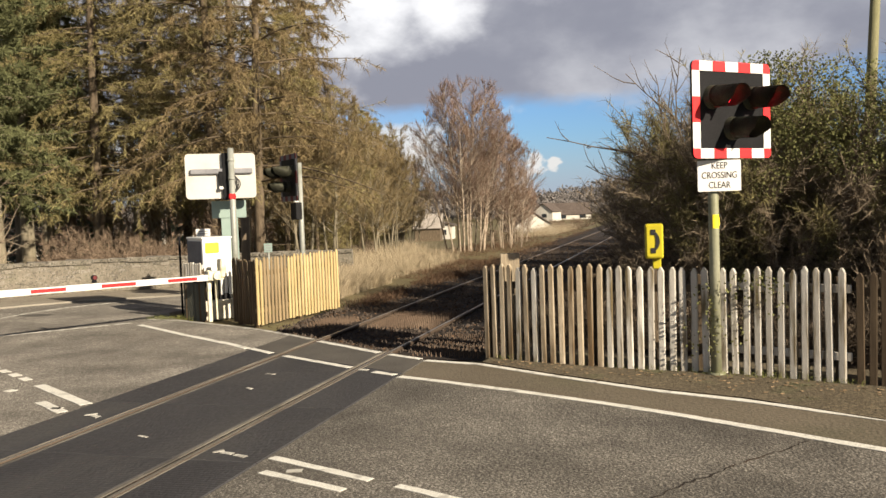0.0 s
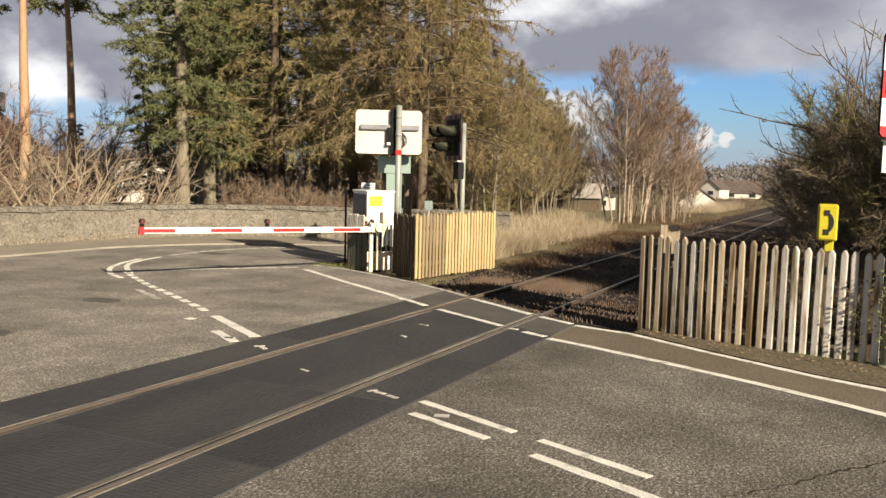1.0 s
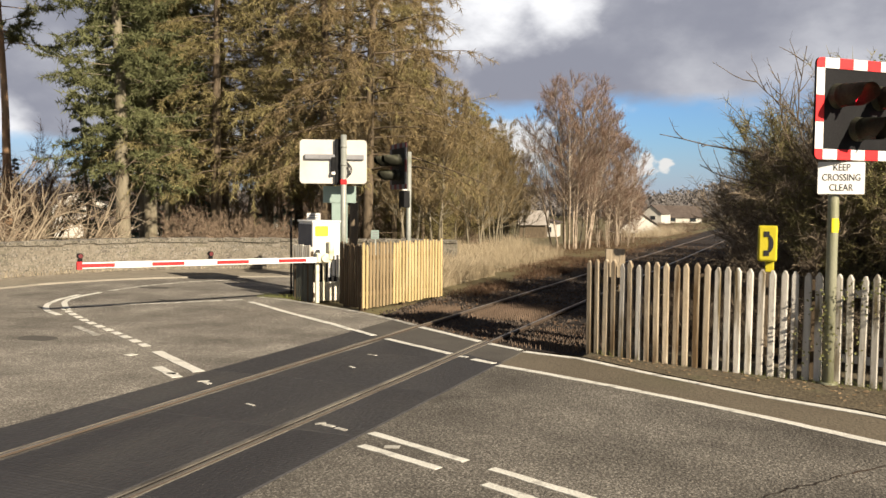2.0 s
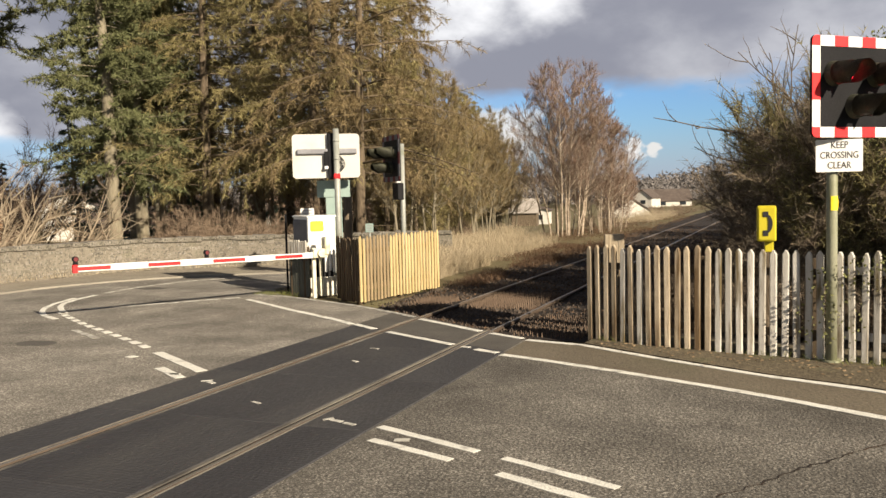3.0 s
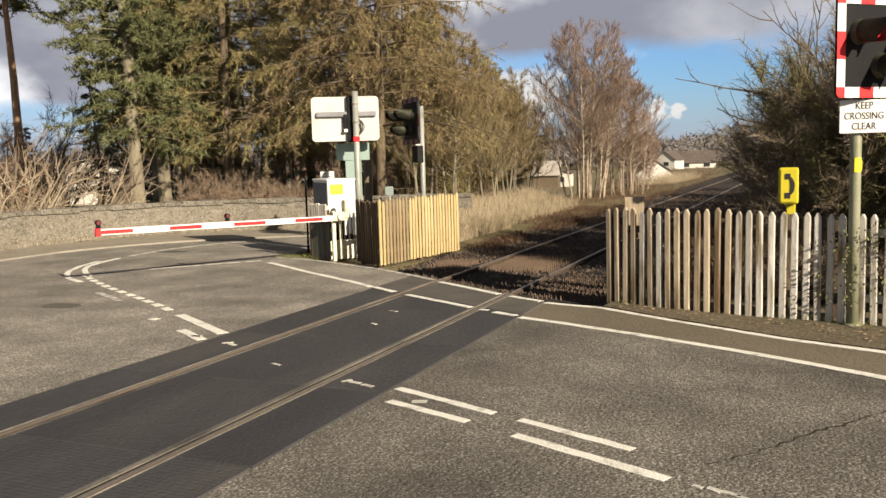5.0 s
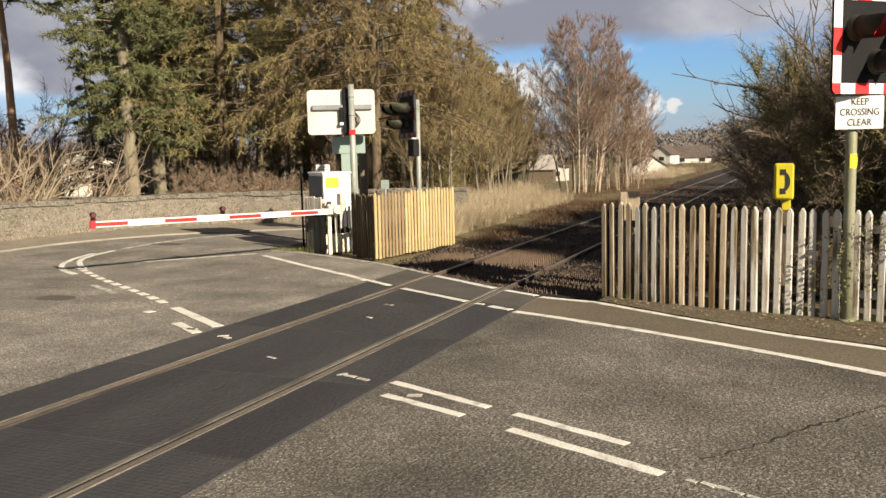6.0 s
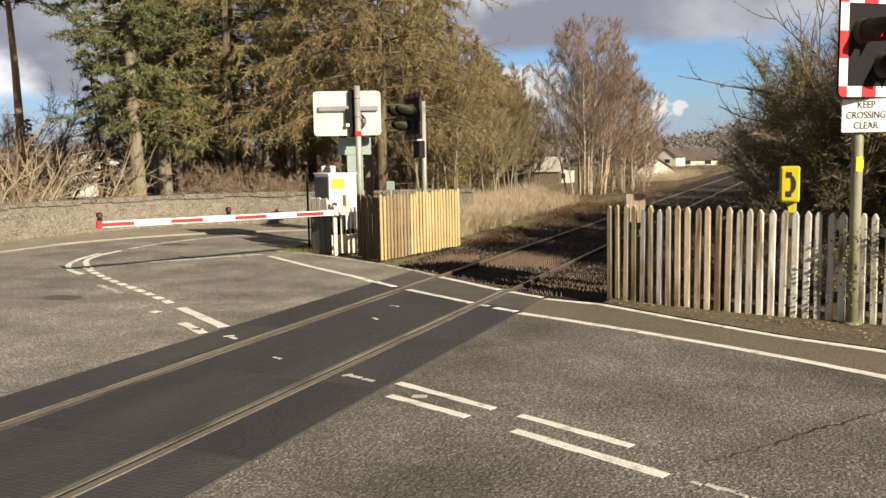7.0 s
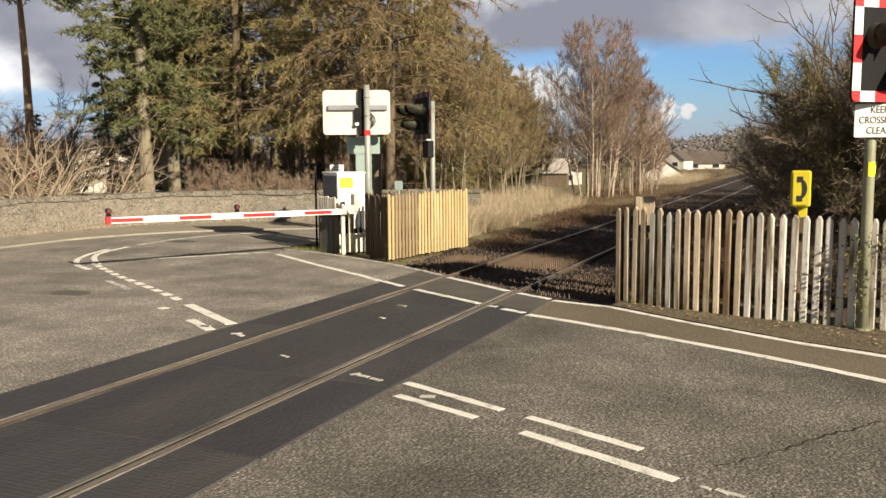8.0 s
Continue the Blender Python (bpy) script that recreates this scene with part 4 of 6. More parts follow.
# ---- stone wall ----
def make_wall():
    wall = tagged(new("wall_stone"), "low rubble stone wall with rough cope stones", "wall", kind="structure")
    pts = [p for p in resample(WALL, 0.5) if p.y > -3]
    bm = bmesh.new()
    rows = []
    for i, p in enumerate(pts):
        d = (pts[min(i + 1, len(pts) - 1)] - pts[max(i - 1, 0)]).normalized()
        s = Vector((-d.y, d.x, 0)) * 0.2
        rows.append([bm.verts.new(p + k * s + Vector((0, 0, z))) for k, z in ((-1, 0.0), (-1, 0.80), (1, 0.80), (1, -0.1))])
    for a, b in zip(rows, rows[1:]):
        for k in range(4):
            bm.faces.new((a[k], a[(k + 1) % 4], b[(k + 1) % 4], b[k]))
    bm.faces.new(rows[0]), bm.faces.new(rows[-1][::-1])
    bmesh.ops.recalc_face_normals(bm, faces=bm.faces[:])
    part("wall_core", bm, M["mortar"], wall)
    # face stones, near side
    rng = random.Random(11)
    verts, faces = [], []
    fine = [p for p in resample(WALL, 0.1) if p.y > 2]

    def place(u):
        i = min(int(u / 0.1), len(fine) - 2)
        d = (fine[i + 1] - fine[i]).normalized()
        return fine[i] + d * (u - 0.1 * i), d
    length = 0.1 * (len(fine) - 2)
    z = 0.05
    while z < 0.76:
        h = rng.uniform(0.06, 0.12)
        u = rng.uniform(0, 0.2)
        while u < length - 0.4:
            w = rng.uniform(0.10, 0.27)
            p, d = place(u + w / 2)
            p = p + Vector((0, 0, rng.uniform(-0.028, 0.028)))
            nrm = Vector((d.y, -d.x, 0))
            o = len(verts)
            depth = rng.uniform(-0.008, 0.016)
            if rng.random() < 0.35:
                u += w
                continue
            for dz in (0.006, h - 0.008):
                for du in (-w / 2 + 0.01, w / 2 - 0.01):
                    for out, inset in ((0.19, 0.0), (0.2 + depth, 0.018)):
                        q = p + d * (du * (1 - inset * 2)) + nrm * out + Vector((0, 0, z + (dz if not inset else (0.02 if dz < 0.05 else h - 0.022)) + rng.uniform(-0.022, 0.022)))
                        verts.append(tuple(q))
            for f in ((1, 3, 7, 5), (0, 1, 5, 4), (2, 6, 7, 3), (0, 2, 3, 1), (4, 5, 7, 6)):
                faces.append(tuple(o + k for k in f))
            u += w
        z += h
    raw("face_stones", verts, faces, M["stone"], wall)["kind"] = "stuff"
    # cope
    shapes = []
    for k in range(4):
        bm = bmesh.new()
        box(bm, (0.40 + 0.08 * k, 0.50, 0.10 + 0.012 * k), (0, 0, 0), bevel=0.02)
        for v in bm.verts:
            v.co += Vector([rng.uniform(-0.015, 0.015) for _ in range(3)])
        shapes.append(bm)
    meshes = []
    for bm in shapes:
        me = bpy.data.meshes.new("cope_stone")
        bm.to_mesh(me)
        bm.free()
        me.materials.append(M["stone"])
        meshes.append(me)
    for i, (a, b) in enumerate(zip(resample(WALL, 0.5), resample(WALL, 0.5)[1:])):
        c = (a + b) / 2
        if c.y > 0:
            ob = link_mesh("cope_stone", meshes[i % 4], None, wall)
            ob.matrix_basis = pose(c.x, c.y, 0.835, rng.uniform(-2, 2), rng.uniform(-2, 2), heading(a, b))


make_wall()


# ---- fences ----
def picket_mesh(w, h, t, mat, point=0.05, chamfer=0.007):
    """A pointed pale, its front edges planed off."""
    def outline(inset):
        k = w / 2 - inset
        return [(-k, 0), (k, 0), (k, h - point - inset * 0.3), (w * 0.12, h - inset), (-w * 0.12, h - inset), (-k, h - point - inset * 0.3)]
    bm = bmesh.new()
    rings = [[bm.verts.new((x, y, z)) for x, z in outline(inset)] for inset, y in ((chamfer, -t / 2), (0.0, -t / 2 + chamfer), (0.0, t / 2))]
    bm.faces.new(rings[0]), bm.faces.new(rings[2][::-1])
    for r0, r1 in zip(rings, rings[1:]):
        for i in range(6):
            bm.faces.new((r0[i], r1[i], r1[(i + 1) % 6], r0[(i + 1) % 6]))
    bmesh.ops.recalc_face_normals(bm, faces=bm.faces[:])
    me = bpy.data.meshes.new("picket")
    bm.to_mesh(me)
    bm.free()
    me.materials.append(mat)
    return me


def make_fence(label, line, step, meshes, rails, posts=(), post_mat="wood_dark", z0=0.0, seed=1, back=1, lift=0.0):
    """Pickets along a plan line; the rails and posts stand on its far side."""
    rng = random.Random(seed)
    f = tagged(new("picket_fence"), label, "fence", group="picket fences")
    pts = resample(line, step)
    for i, p in enumerate(pts):
        a, b = pts[max(i - 1, 0)], pts[min(i + 1, len(pts) - 1)]
        ob = link_mesh("picket", meshes[int(rng.random() * len(meshes))] if not callable(meshes) else meshes(i, len(pts), rng), None, f)
        ob.matrix_basis = pose(p.x, p.y, z0 + lift + rng.uniform(-0.012, 0.012), 0, rng.uniform(-0.7, 0.7), heading(a, b) + rng.uniform(-2, 2))
    pl = [Vector((*p, 0)) for p in line]
    for z, mat in rails:
        for a, b in zip(pl, pl[1:]):
            d = (b - a).normalized()
            nrm = Vector((-d.y, d.x, 0)) * back * 0.045
            bm = bmesh.new()
            box(bm, ((b - a).length + 0.02, 0.04, 0.085), (0, 0, 0), bevel=0.005)
            r = part("fence_rail", bm, M[mat], f)
            c = (a + b) / 2 + nrm
            r.matrix_basis = pose(c.x, c.y, z0 + lift + z, 0, 0, heading(a, b))
    for x, y, h in posts:
        bm = bmesh.new()
        box(bm, (0.10, 0.10, h + 0.4), (0, 0, (h - 0.4) / 2), bevel=0.008)
        ob = part("fence_post", bm, M[post_mat], f)
        ob.matrix_basis = pose(x, y, z0)
    return f


pk_grey = [picket_mesh(0.073, h, 0.032, M["wood_grey"], 0.05, 0.010) for h in (1.20, 1.215, 1.225)]
pk_white = [picket_mesh(0.074, h, 0.032, M["wood_white"], 0.05, 0.010) for h in (1.18, 1.19, 1.20)]
# dark wood stands in for the shade on the fence's end run
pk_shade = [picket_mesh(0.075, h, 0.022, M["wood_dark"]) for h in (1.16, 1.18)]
pk_new = [picket_mesh(0.063, h, 0.022, M["wood_new"], 0.05) for h in (1.15, 1.17, 1.18)]
pk_mid = [picket_mesh(0.060, h, 0.022, M["wood_mid"]) for h in (1.16, 1.18, 1.19)]
pk_dark = [picket_mesh(0.058, h, 0.022, M["wood_dark"]) for h in (1.14, 1.16, 1.17)]


def right_run(i, n, rng):
    return rng.choice(pk_white) if i > 13 or rng.random() < 0.2 else rng.choice(pk_grey)


FENCE_R = [(2.19, 10.38), (3.03, 10.02), (4.00, 9.76), (4.88, 9.62)]
FENCE_R2 = [(5.06, 9.60), (5.55, 9.42), (6.26, 9.12)]
FENCE_R3 = [(6.36, 9.10), (7.4, 8.72), (9.5, 7.9), (14, 6.0)]
make_fence("weathered grey-brown picket fence beside the railway", FENCE_R, 0.1215, right_run, ((0.28, "wood_dark"), (0.95, "wood_dark")), ((2.25, 10.50, 1.1), (3.6, 10.0, 1.1), (4.8, 9.75, 1.1)), seed=2)
make_fence("pale weathered picket fence overgrown with ivy", FENCE_R2, 0.122, pk_white, ((0.28, "wood_white"), (0.98, "wood_white")), ((6.2, 9.26, 1.1),), seed=3)
# this run's shade is put into its picket colour
make_fence("picket fence beside the road, its shade painted as dark wood", FENCE_R3, 0.112, pk_shade, ((0.28, "wood_dark"), (0.95, "wood_dark")), ((8.0, 8.65, 1.1), (11, 7.45, 1.1)), seed=4)


def side_run(i, n, rng):
    return rng.choice(pk_mid) if 1 < i < 9 else rng.choice(pk_new)


make_fence("dark brown picket fence before the barrier machine", [(-3.30, 13.74), (-2.64, 13.29)], 0.088, pk_dark, ((0.25, "wood_dark"), (0.90, "wood_dark")), ((-3.2, 13.80, 1.05),), seed=5)
make_fence("sunlit picket fence of new yellow and ageing pine", [(-2.56, 13.26), (-2.12, 15.90)], 0.105, side_run, ((0.25, "wood_mid"), (0.90, "wood_mid")), ((-2.66, 13.40, 1.05), (-2.42, 14.6, 1.05), (-2.25, 15.8, 1.05)), seed=6)
make_fence("short pale grey picket panel before the barrier machine", [(-4.46, 13.98), (-4.0, 13.80)], 0.068, [picket_mesh(0.052, 0.34, 0.022, M["wood_white"], 0.012)], ((0.08, "wood_white"), (0.26, "wood_white")), ((-4.42, 14.04, 0.98), (-4.04, 13.88, 0.98)), z0=0.0, seed=7, lift=0.74)
# same fence's lower half, its shade drawn as separate dark boards
make_fence("lower part of the pale picket fence, coloured dark for shade", [(-4.48, 14.02), (-3.94, 13.80)], 0.080, [picket_mesh(0.074, 0.70, 0.022, M["board_shaded"], 0.012)], ((0.12, "wood_dark"), (0.58, "wood_dark")), seed=8)


def make_holed_post():
    t = tagged(new("mortised_post"), "stout pale weathered post with square mortise holes behind the fence", "post")
    bm = bmesh.new()
    for sx in (-1, 1):
        box(bm, (0.075, 0.14, 1.34), (sx * 0.082, 0, 0.67), bevel=0.006)
    for a, b in ((0.0, 0.30), (0.38, 0.62), (0.70, 0.82), (0.92, 1.34)):
        box(bm, (0.10, 0.132, b - a), (0, 0, (a + b) / 2))
    part("shaft", bm, M["wood_grey"], t)
    t.matrix_basis = pose(2.50, 10.42, 0, 0, 0, 14)


make_holed_post()


# ---- crossing equipment ----
def hood_mesh(length, r):
    """A lamp's hood: a tube cut away below, its lip slanting back; it points along -y."""
    bm = bmesh.new()
    n = 20
    rings = []
    for y, cut in ((0.0, 0.0), (-0.06, 0.0), (-length, 1.0)):
        ring = []
        for k in range(n + 1):
            a = radians(-65 + 310 * k / n)
            low = max(0.0, -math.sin(a))
            yy = y * (1 - 0.45 * low) if cut else y
            ring.append(bm.verts.new((r * math.cos(a), yy, r * math.sin(a))))
        rings.append(ring)
    for a, b in zip(rings, rings[1:]):
        for k in range(n):
            bm.faces.new((a[k], a[k + 1], b[k + 1], b[k]))
    bmesh.ops.solidify(bm, geom=bm.faces[:], thickness=0.006)
    return bm


def striped_board(t, w, h, cx, y, cz, hood_len, lit, edge=0.105, red="red", white="sign_white"):
    bm = bmesh.new()
    plate(bm, rounded(w, h, 0.06), y, y + 0.025, cx, cz)
    board = part("backboard", bm, M["black"], t, "matt black board with red and white edge")
    # edge strips, red and white in turn
    red_mat = red

    def seg(x0, x1, z0, z1, red, corner=None):
        b2 = bmesh.new()
        if corner:
            sx, sz = corner
            r, pts = 0.055, []
            for k in range(6):
                a = radians(90 * k / 5)
                pts.append((sx * (edge - r + r * math.cos(a)), sz * (edge - r + r * math.sin(a))))
            pts += [(0, sz * edge), (0, 0), (sx * edge, 0)]
            ox, oz = (x1 - edge if sx > 0 else x0 + edge), (z1 - edge if sz > 0 else z0 + edge)
            plate(b2, pts, y - 0.006, y - 0.001, cx + ox, cz + oz)
        else:
            plate(b2, [(x0, z0), (x1, z0), (x1, z1), (x0, z1)], y - 0.006, y - 0.001, cx, cz)
        part("edge_strip", b2, M[red_mat if red else white], board)
    for sx in (-1, 1):
        for sz in (-1, 1):
            x0, x1 = (w / 2 - edge, w / 2) if sx > 0 else (-w / 2, -w / 2 + edge)
            z0, z1 = (h / 2 - edge, h / 2) if sz > 0 else (-h / 2, -h / 2 + edge)
            seg(x0, x1, z0, z1, True, (sx, sz))
    nx, nz = 5, 3
    for k in range(nx):
        a = -w / 2 + edge + (w - 2 * edge) * k / nx
        b = a + (w - 2 * edge) / nx
        for z0, z1 in ((h / 2 - edge, h / 2), (-h / 2, -h / 2 + edge)):
            seg(a, b, z0, z1, k % 2 == 1)
    for k in range(nz):
        a = -h / 2 + edge + (h - 2 * edge) * k / nz
        b = a + (h - 2 * edge) / nz
        for x0, x1 in ((-w / 2, -w / 2 + edge), (w / 2 - edge, w / 2)):
            seg(x0, x1, a, b, k % 2 == 1)
    for x, z, mat in ((-0.25 * w, 0.13 * h, lit), (0.25 * w, 0.13 * h, lit), (0.0, -0.19 * h, "lens_dull")):
        b2 = bmesh.new()
        rod(b2, (0, 0.02, 0), (0, -0.05, 0), 0.13, 0.118, seg=24)
        lamp = part("lamp", b2, M["hood"], t, "round black signal lamp", smooth=False)
        lamp.matrix_basis = pose(cx + x, y - 0.02, cz + z)
        b2 = bmesh.new()
        rod(b2, (0, -0.14, 0), (0, -0.15, 0), 0.105, 0.10, seg=24)
        part("lens", b2, M[mat], lamp)
        hd = part("hood", hood_mesh(hood_len, 0.118), M["hood"], lamp, "long black hood", smooth=True)
        hd.matrix_basis = pose(0, -0.05, 0, 4, 0, 0)
    return board


def signal_near():
    t = tagged(new("crossing_signal"), "crossing signal with red-and-white edged black board on grey pole", "crossing signal", group="crossing signals")
    t.matrix_basis = pose(4.97, 9.52, 0, 0, 0, 43)
    bm = bmesh.new()
    rod(bm, (0, 0, -0.3), (0, 0, 3.1), 0.056, seg=20)
    rod(bm, (0, 0, 0.0), (0, 0, 0.03), 0.10, seg=16)
    part("pole", bm, M["pole_mossy"], t, "grey pole stained green", smooth=True)
    striped_board(t, 1.14, 1.03, 0.14, -0.16, 2.895, 0.36, "lens_red")
    bm = bmesh.new()
    for z in (2.6, 3.05):
        box(bm, (0.6, 0.05, 0.05), (0.1, -0.09, z), bevel=0.005)
    part("bracket", bm, M["grey_paint"], t)
    bm = bmesh.new()
    for k in range(7):
        a = radians(-60 + 20 * k)
        box(bm, (0.021, 0.003, 0.15), (0.059 * math.sin(a), -0.059 * math.cos(a), 1.70), Matrix.Rotation(a, 4, "Z"))
    part("pole_label", bm, M["moss_label"], t, "yellow wrapped label with dark marks").matrix_basis = pose(0, 0, 0, 0, 0, 15)
    bm = bmesh.new()
    for z in (1.76, 1.64):
        box(bm, (0.03, 0.003, 0.03), (0.02, -0.063, z))
    part("label_mark", bm, M["ink"], t).matrix_basis = pose(0, 0, 0, 0, 0, 15)

    s = tagged(new("crossing_sign"), "white plate with black words below the crossing signal", "sign")
    s.matrix_basis = pose(5.035, 9.44, 2.195, 0, 0, 14)
    bm = bmesh.new()
    plate(bm, rounded(0.465, 0.335, 0.012, 3), 0.0, 0.012)
    part("sign_plate", bm, M["sign_white"], s)
    for k, word in enumerate(("KEEP", "CROSSING", "CLEAR")):
        lettering(word, 0.100, pose(0, -0.003, 0.108 - 0.105 * k, 90, 0, 0) @ Matrix.Diagonal((0.80, 1, 1, 1)), M["ink"], s)


def signal_back():
    """The signal beyond the track that shows its back."""
    t = tagged(new("crossing_signal"), "crossing signal seen from behind, cream board back on grey pole", "crossing signal", group="crossing signals")
    t.matrix_basis = pose(-3.66, 14.5, 0, 0, 0, 29)
    bm = bmesh.new()
    rod(bm, (0, 0, -0.3), (0, 0, 3.22), 0.058, seg=18)
    for z in (2.97, 2.62):
        rod(bm, (0, 0, z), (0, 0, z + 0.04), 0.066, seg=18)
    part("pole", bm, M["pole_grey"], t, "galvanised pole", smooth=True)
    bm = bmesh.new()
    plate(bm, rounded(1.31, 0.86, 0.07), 0.14, 0.17, -0.20, 2.70)
    part("board_back", bm, M["sign_back"], t, "cream painted back of the board")
    bm = bmesh.new()
    box(bm, (0.62, 0.07, 0.10), (-0.45, 0.105, 2.79), bevel=0.02, seg=2)
    box(bm, (0.36, 0.07, 0.10), (0.22, 0.105, 2.79), bevel=0.02, seg=2)
    part("cross_channel", bm, M["grey_paint"], t)
    bm = bmesh.new()
    box(bm, (0.14, 0.06, 0.90), (-0.10, 0.09, 2.69), bevel=0.01)
    box(bm, (0.09, 0.07, 0.34), (-0.20, 0.10, 2.62), bevel=0.01)
    part("cable_duct", bm, M["black"], t)
    bm = bmesh.new()
    box(bm, (0.075, 0.06, 0.06), (-0.20, 0.055, 2.47), bevel=0.008)
    part("junction_box", bm, M["sign_white"], t)
    bm = bmesh.new()
    box(bm, (0.13, 0.14, 0.11), (0.0, 0.0, 2.30), bevel=0.02)
    part("clamp", bm, M["red"], t, "faded red clamp")
    for k in range(3):
        bm = bmesh.new()
        prev = None
        for i in range(9):
            u = i / 8
            p = Vector((0.03 + (0.13 - 0.03 * k) * math.sin(u * 3.1), 0.06, 2.72 - 0.36 * u))
            if prev is not None:
                rod(bm, prev, p, 0.010, seg=6)
            prev = p
        part("cable", bm, M["cable"], t)


def signal_far():
    t = tagged(new("crossing_signal"), "crossing signal turned side on with black hooded lamps on pale pole", "crossing signal", group="crossing signals")
    t.matrix_basis = pose(-3.20, 16.55, 0, 0, 0, -47)
    bm = bmesh.new()
    rod(bm, (0, 0, -0.3), (0, 0, 3.0), 0.056, seg=16)
    part("pole", bm, M["pole_grey"], t, "pale pole", smooth=True)
    # darkened edge strips paint the shade on this side-on board
    striped_board(t, 1.14, 0.98, 0.0, -0.24, 2.68, 0.36, "lens_dull", red="red_dull", white="white_dull")
    bm = bmesh.new()
    box(bm, (0.36, 0.14, 0.36), (0, -0.10, 1.98), bevel=0.012)
    part("control_box", bm, M["black"], t, "small black box")
    bm = bmesh.new()
    box(bm, (0.10, 0.10, 0.07), (0, -0.10, 2.20), bevel=0.01)
    part("junction_box", bm, M["sign_white"], t)


def barrier():
    t = tagged(new("barrier_machine"), "white barrier machine cabinet with red and white lowered boom", "barrier")
    cab = bmesh.new()
    box(cab, (0.56, 0.86, 0.73), (0, 0, 1.025), bevel=0.02, seg=2)
    body = part("cabinet", cab, M["cabinet"], t, "white cabinet with its end painted dark for shade")
    body.matrix_basis = pose(-4.20, 14.48, 0.12, 0, 0, 50)
    b = bmesh.new()
    box(b, (0.60, 0.90, 0.04), (0, 0, 1.405), bevel=0.012)
    part("cabinet_lid", b, M["cabinet"], body)
    # dark overlay that paints the shade on the end face
    b = bmesh.new()
    box(b, (0.012, 0.82, 0.66), (-0.288, 0, 1.02), bevel=0.004)
    part("end_panel", b, M["shaded_side"], body, "dark grey overlay painting the shaded cabinet end")
    b = bmesh.new()
    plate(b, rounded(0.27, 0.20, 0.03), -0.437, -0.432, -0.10, 1.22)
    part("warning_label", b, M["moss_label"], body, "yellow warning label")
    b = bmesh.new()
    box(b, (0.44, 0.01, 0.30), (0, -0.436, 0.90), bevel=0.004)
    part("door", b, M["cabinet"], body)
    b = bmesh.new()
    box(b, (0.7, 1.0, 0.37), (0, 0, 0.045), bevel=0.02)
    part("plinth", b, M["concrete"], body)
    # black block added for the shade below the boom
    b = bmesh.new()
    box(b, (0.50, 0.80, 0.43), (0, 0, 0.44), bevel=0.012)
    part("gearbox", b, M["black"], body, "black block painting the shade in the cabinet's lower part")
    # pivot casting and stand
    b = bmesh.new()
    box(b, (0.30, 0.16, 0.17), (0, 0, 0.85), bevel=0.03, seg=2)
    box(b, (0.10, 0.22, 0.34), (0.13, 0, 0.98), bevel=0.02)
    rod(b, (0, -0.13, 0.85), (0, 0.13, 0.85), 0.07, seg=16)
    piv = part("pivot", b, M["cream"], t, "cream painted pivot casting")
    piv.matrix_basis = pose(-3.66, 13.72, 0, 0, 0, 51)
    b = bmesh.new()
    box(b, (0.07, 0.07, 0.95), (0, 0, 0.47), bevel=0.008)
    box(b, (0.05, 0.05, 0.75), (0.16, 0.06, 0.40), bevel=0.006)
    st = part("stand", b, M["cream"], t, "cream painted stand")
    st.matrix_basis = pose(-3.78, 13.70, 0, 0, 0, 51)
    for k in range(4):
        b = bmesh.new()
        box(b, (0.045, 0.03, 0.42 - 0.05 * (k % 2)), (0, 0, 0), bevel=0.006)
        part("counterweight", b, M["sign_white"], t, "white counterweight bar").matrix_basis = pose(-3.56 + 0.055 * k, 13.78 + 0.055 * k, 0.70, 0, 0, 51)
    # boom, along +x of its own space from the tip
    boom = empty("boom")
    boom.parent = t
    a, c = Vector((-5.74, 9.75, 0.88)), Vector((-3.72, 13.62, 0.82))
    boom.matrix_basis = pose(a.x, a.y, a.z, 0, math.degrees(math.asin((a.z - c.z) / (c - a).length)), heading(a, c))
    cuts = (0.0, 0.08, 0.58, 1.19, 1.74, 2.33, 2.93, 3.53, 4.10, 4.38)
    for i, (u0, u1) in enumerate(zip(cuts, cuts[1:])):
        white = i % 2 == 0 and i > 0
        b = bmesh.new()
        hh = 0.105 if white else 0.098
        if i == 0:
            hh = 0.125
        box(b, (u1 - u0, 0.055, hh), ((u0 + u1) / 2, 0, 0), bevel=0.006)
        s = part("boom_section", b, M["red" if i == 0 else "sign_white"], boom)
        if not white and i > 0:
            for sy in (-1, 1):
                b = bmesh.new()
                box(b, (u1 - u0, 0.004, 0.058), ((u0 + u1) / 2, sy * 0.0295, 0.0))
                part("red_band", b, M["red"], s)
    for u in (0.05, 2.22):
        b = bmesh.new()
        box(b, (0.07, 0.05, 0.05), (0, 0, 0.085), bevel=0.008)
        rod(b, (0, -0.03, 0.15), (0, 0.03, 0.15), 0.045, seg=14)
        part("boom_lamp", b, M["black"], boom, "small dark red lamp").matrix_basis = pose(u, 0, 0)
        b = bmesh.new()
        rod(b, (u, -0.038, 0.15), (u, -0.031, 0.15), 0.034, seg=14)
        part("lamp_lens", b, M["red_dull"], boom)


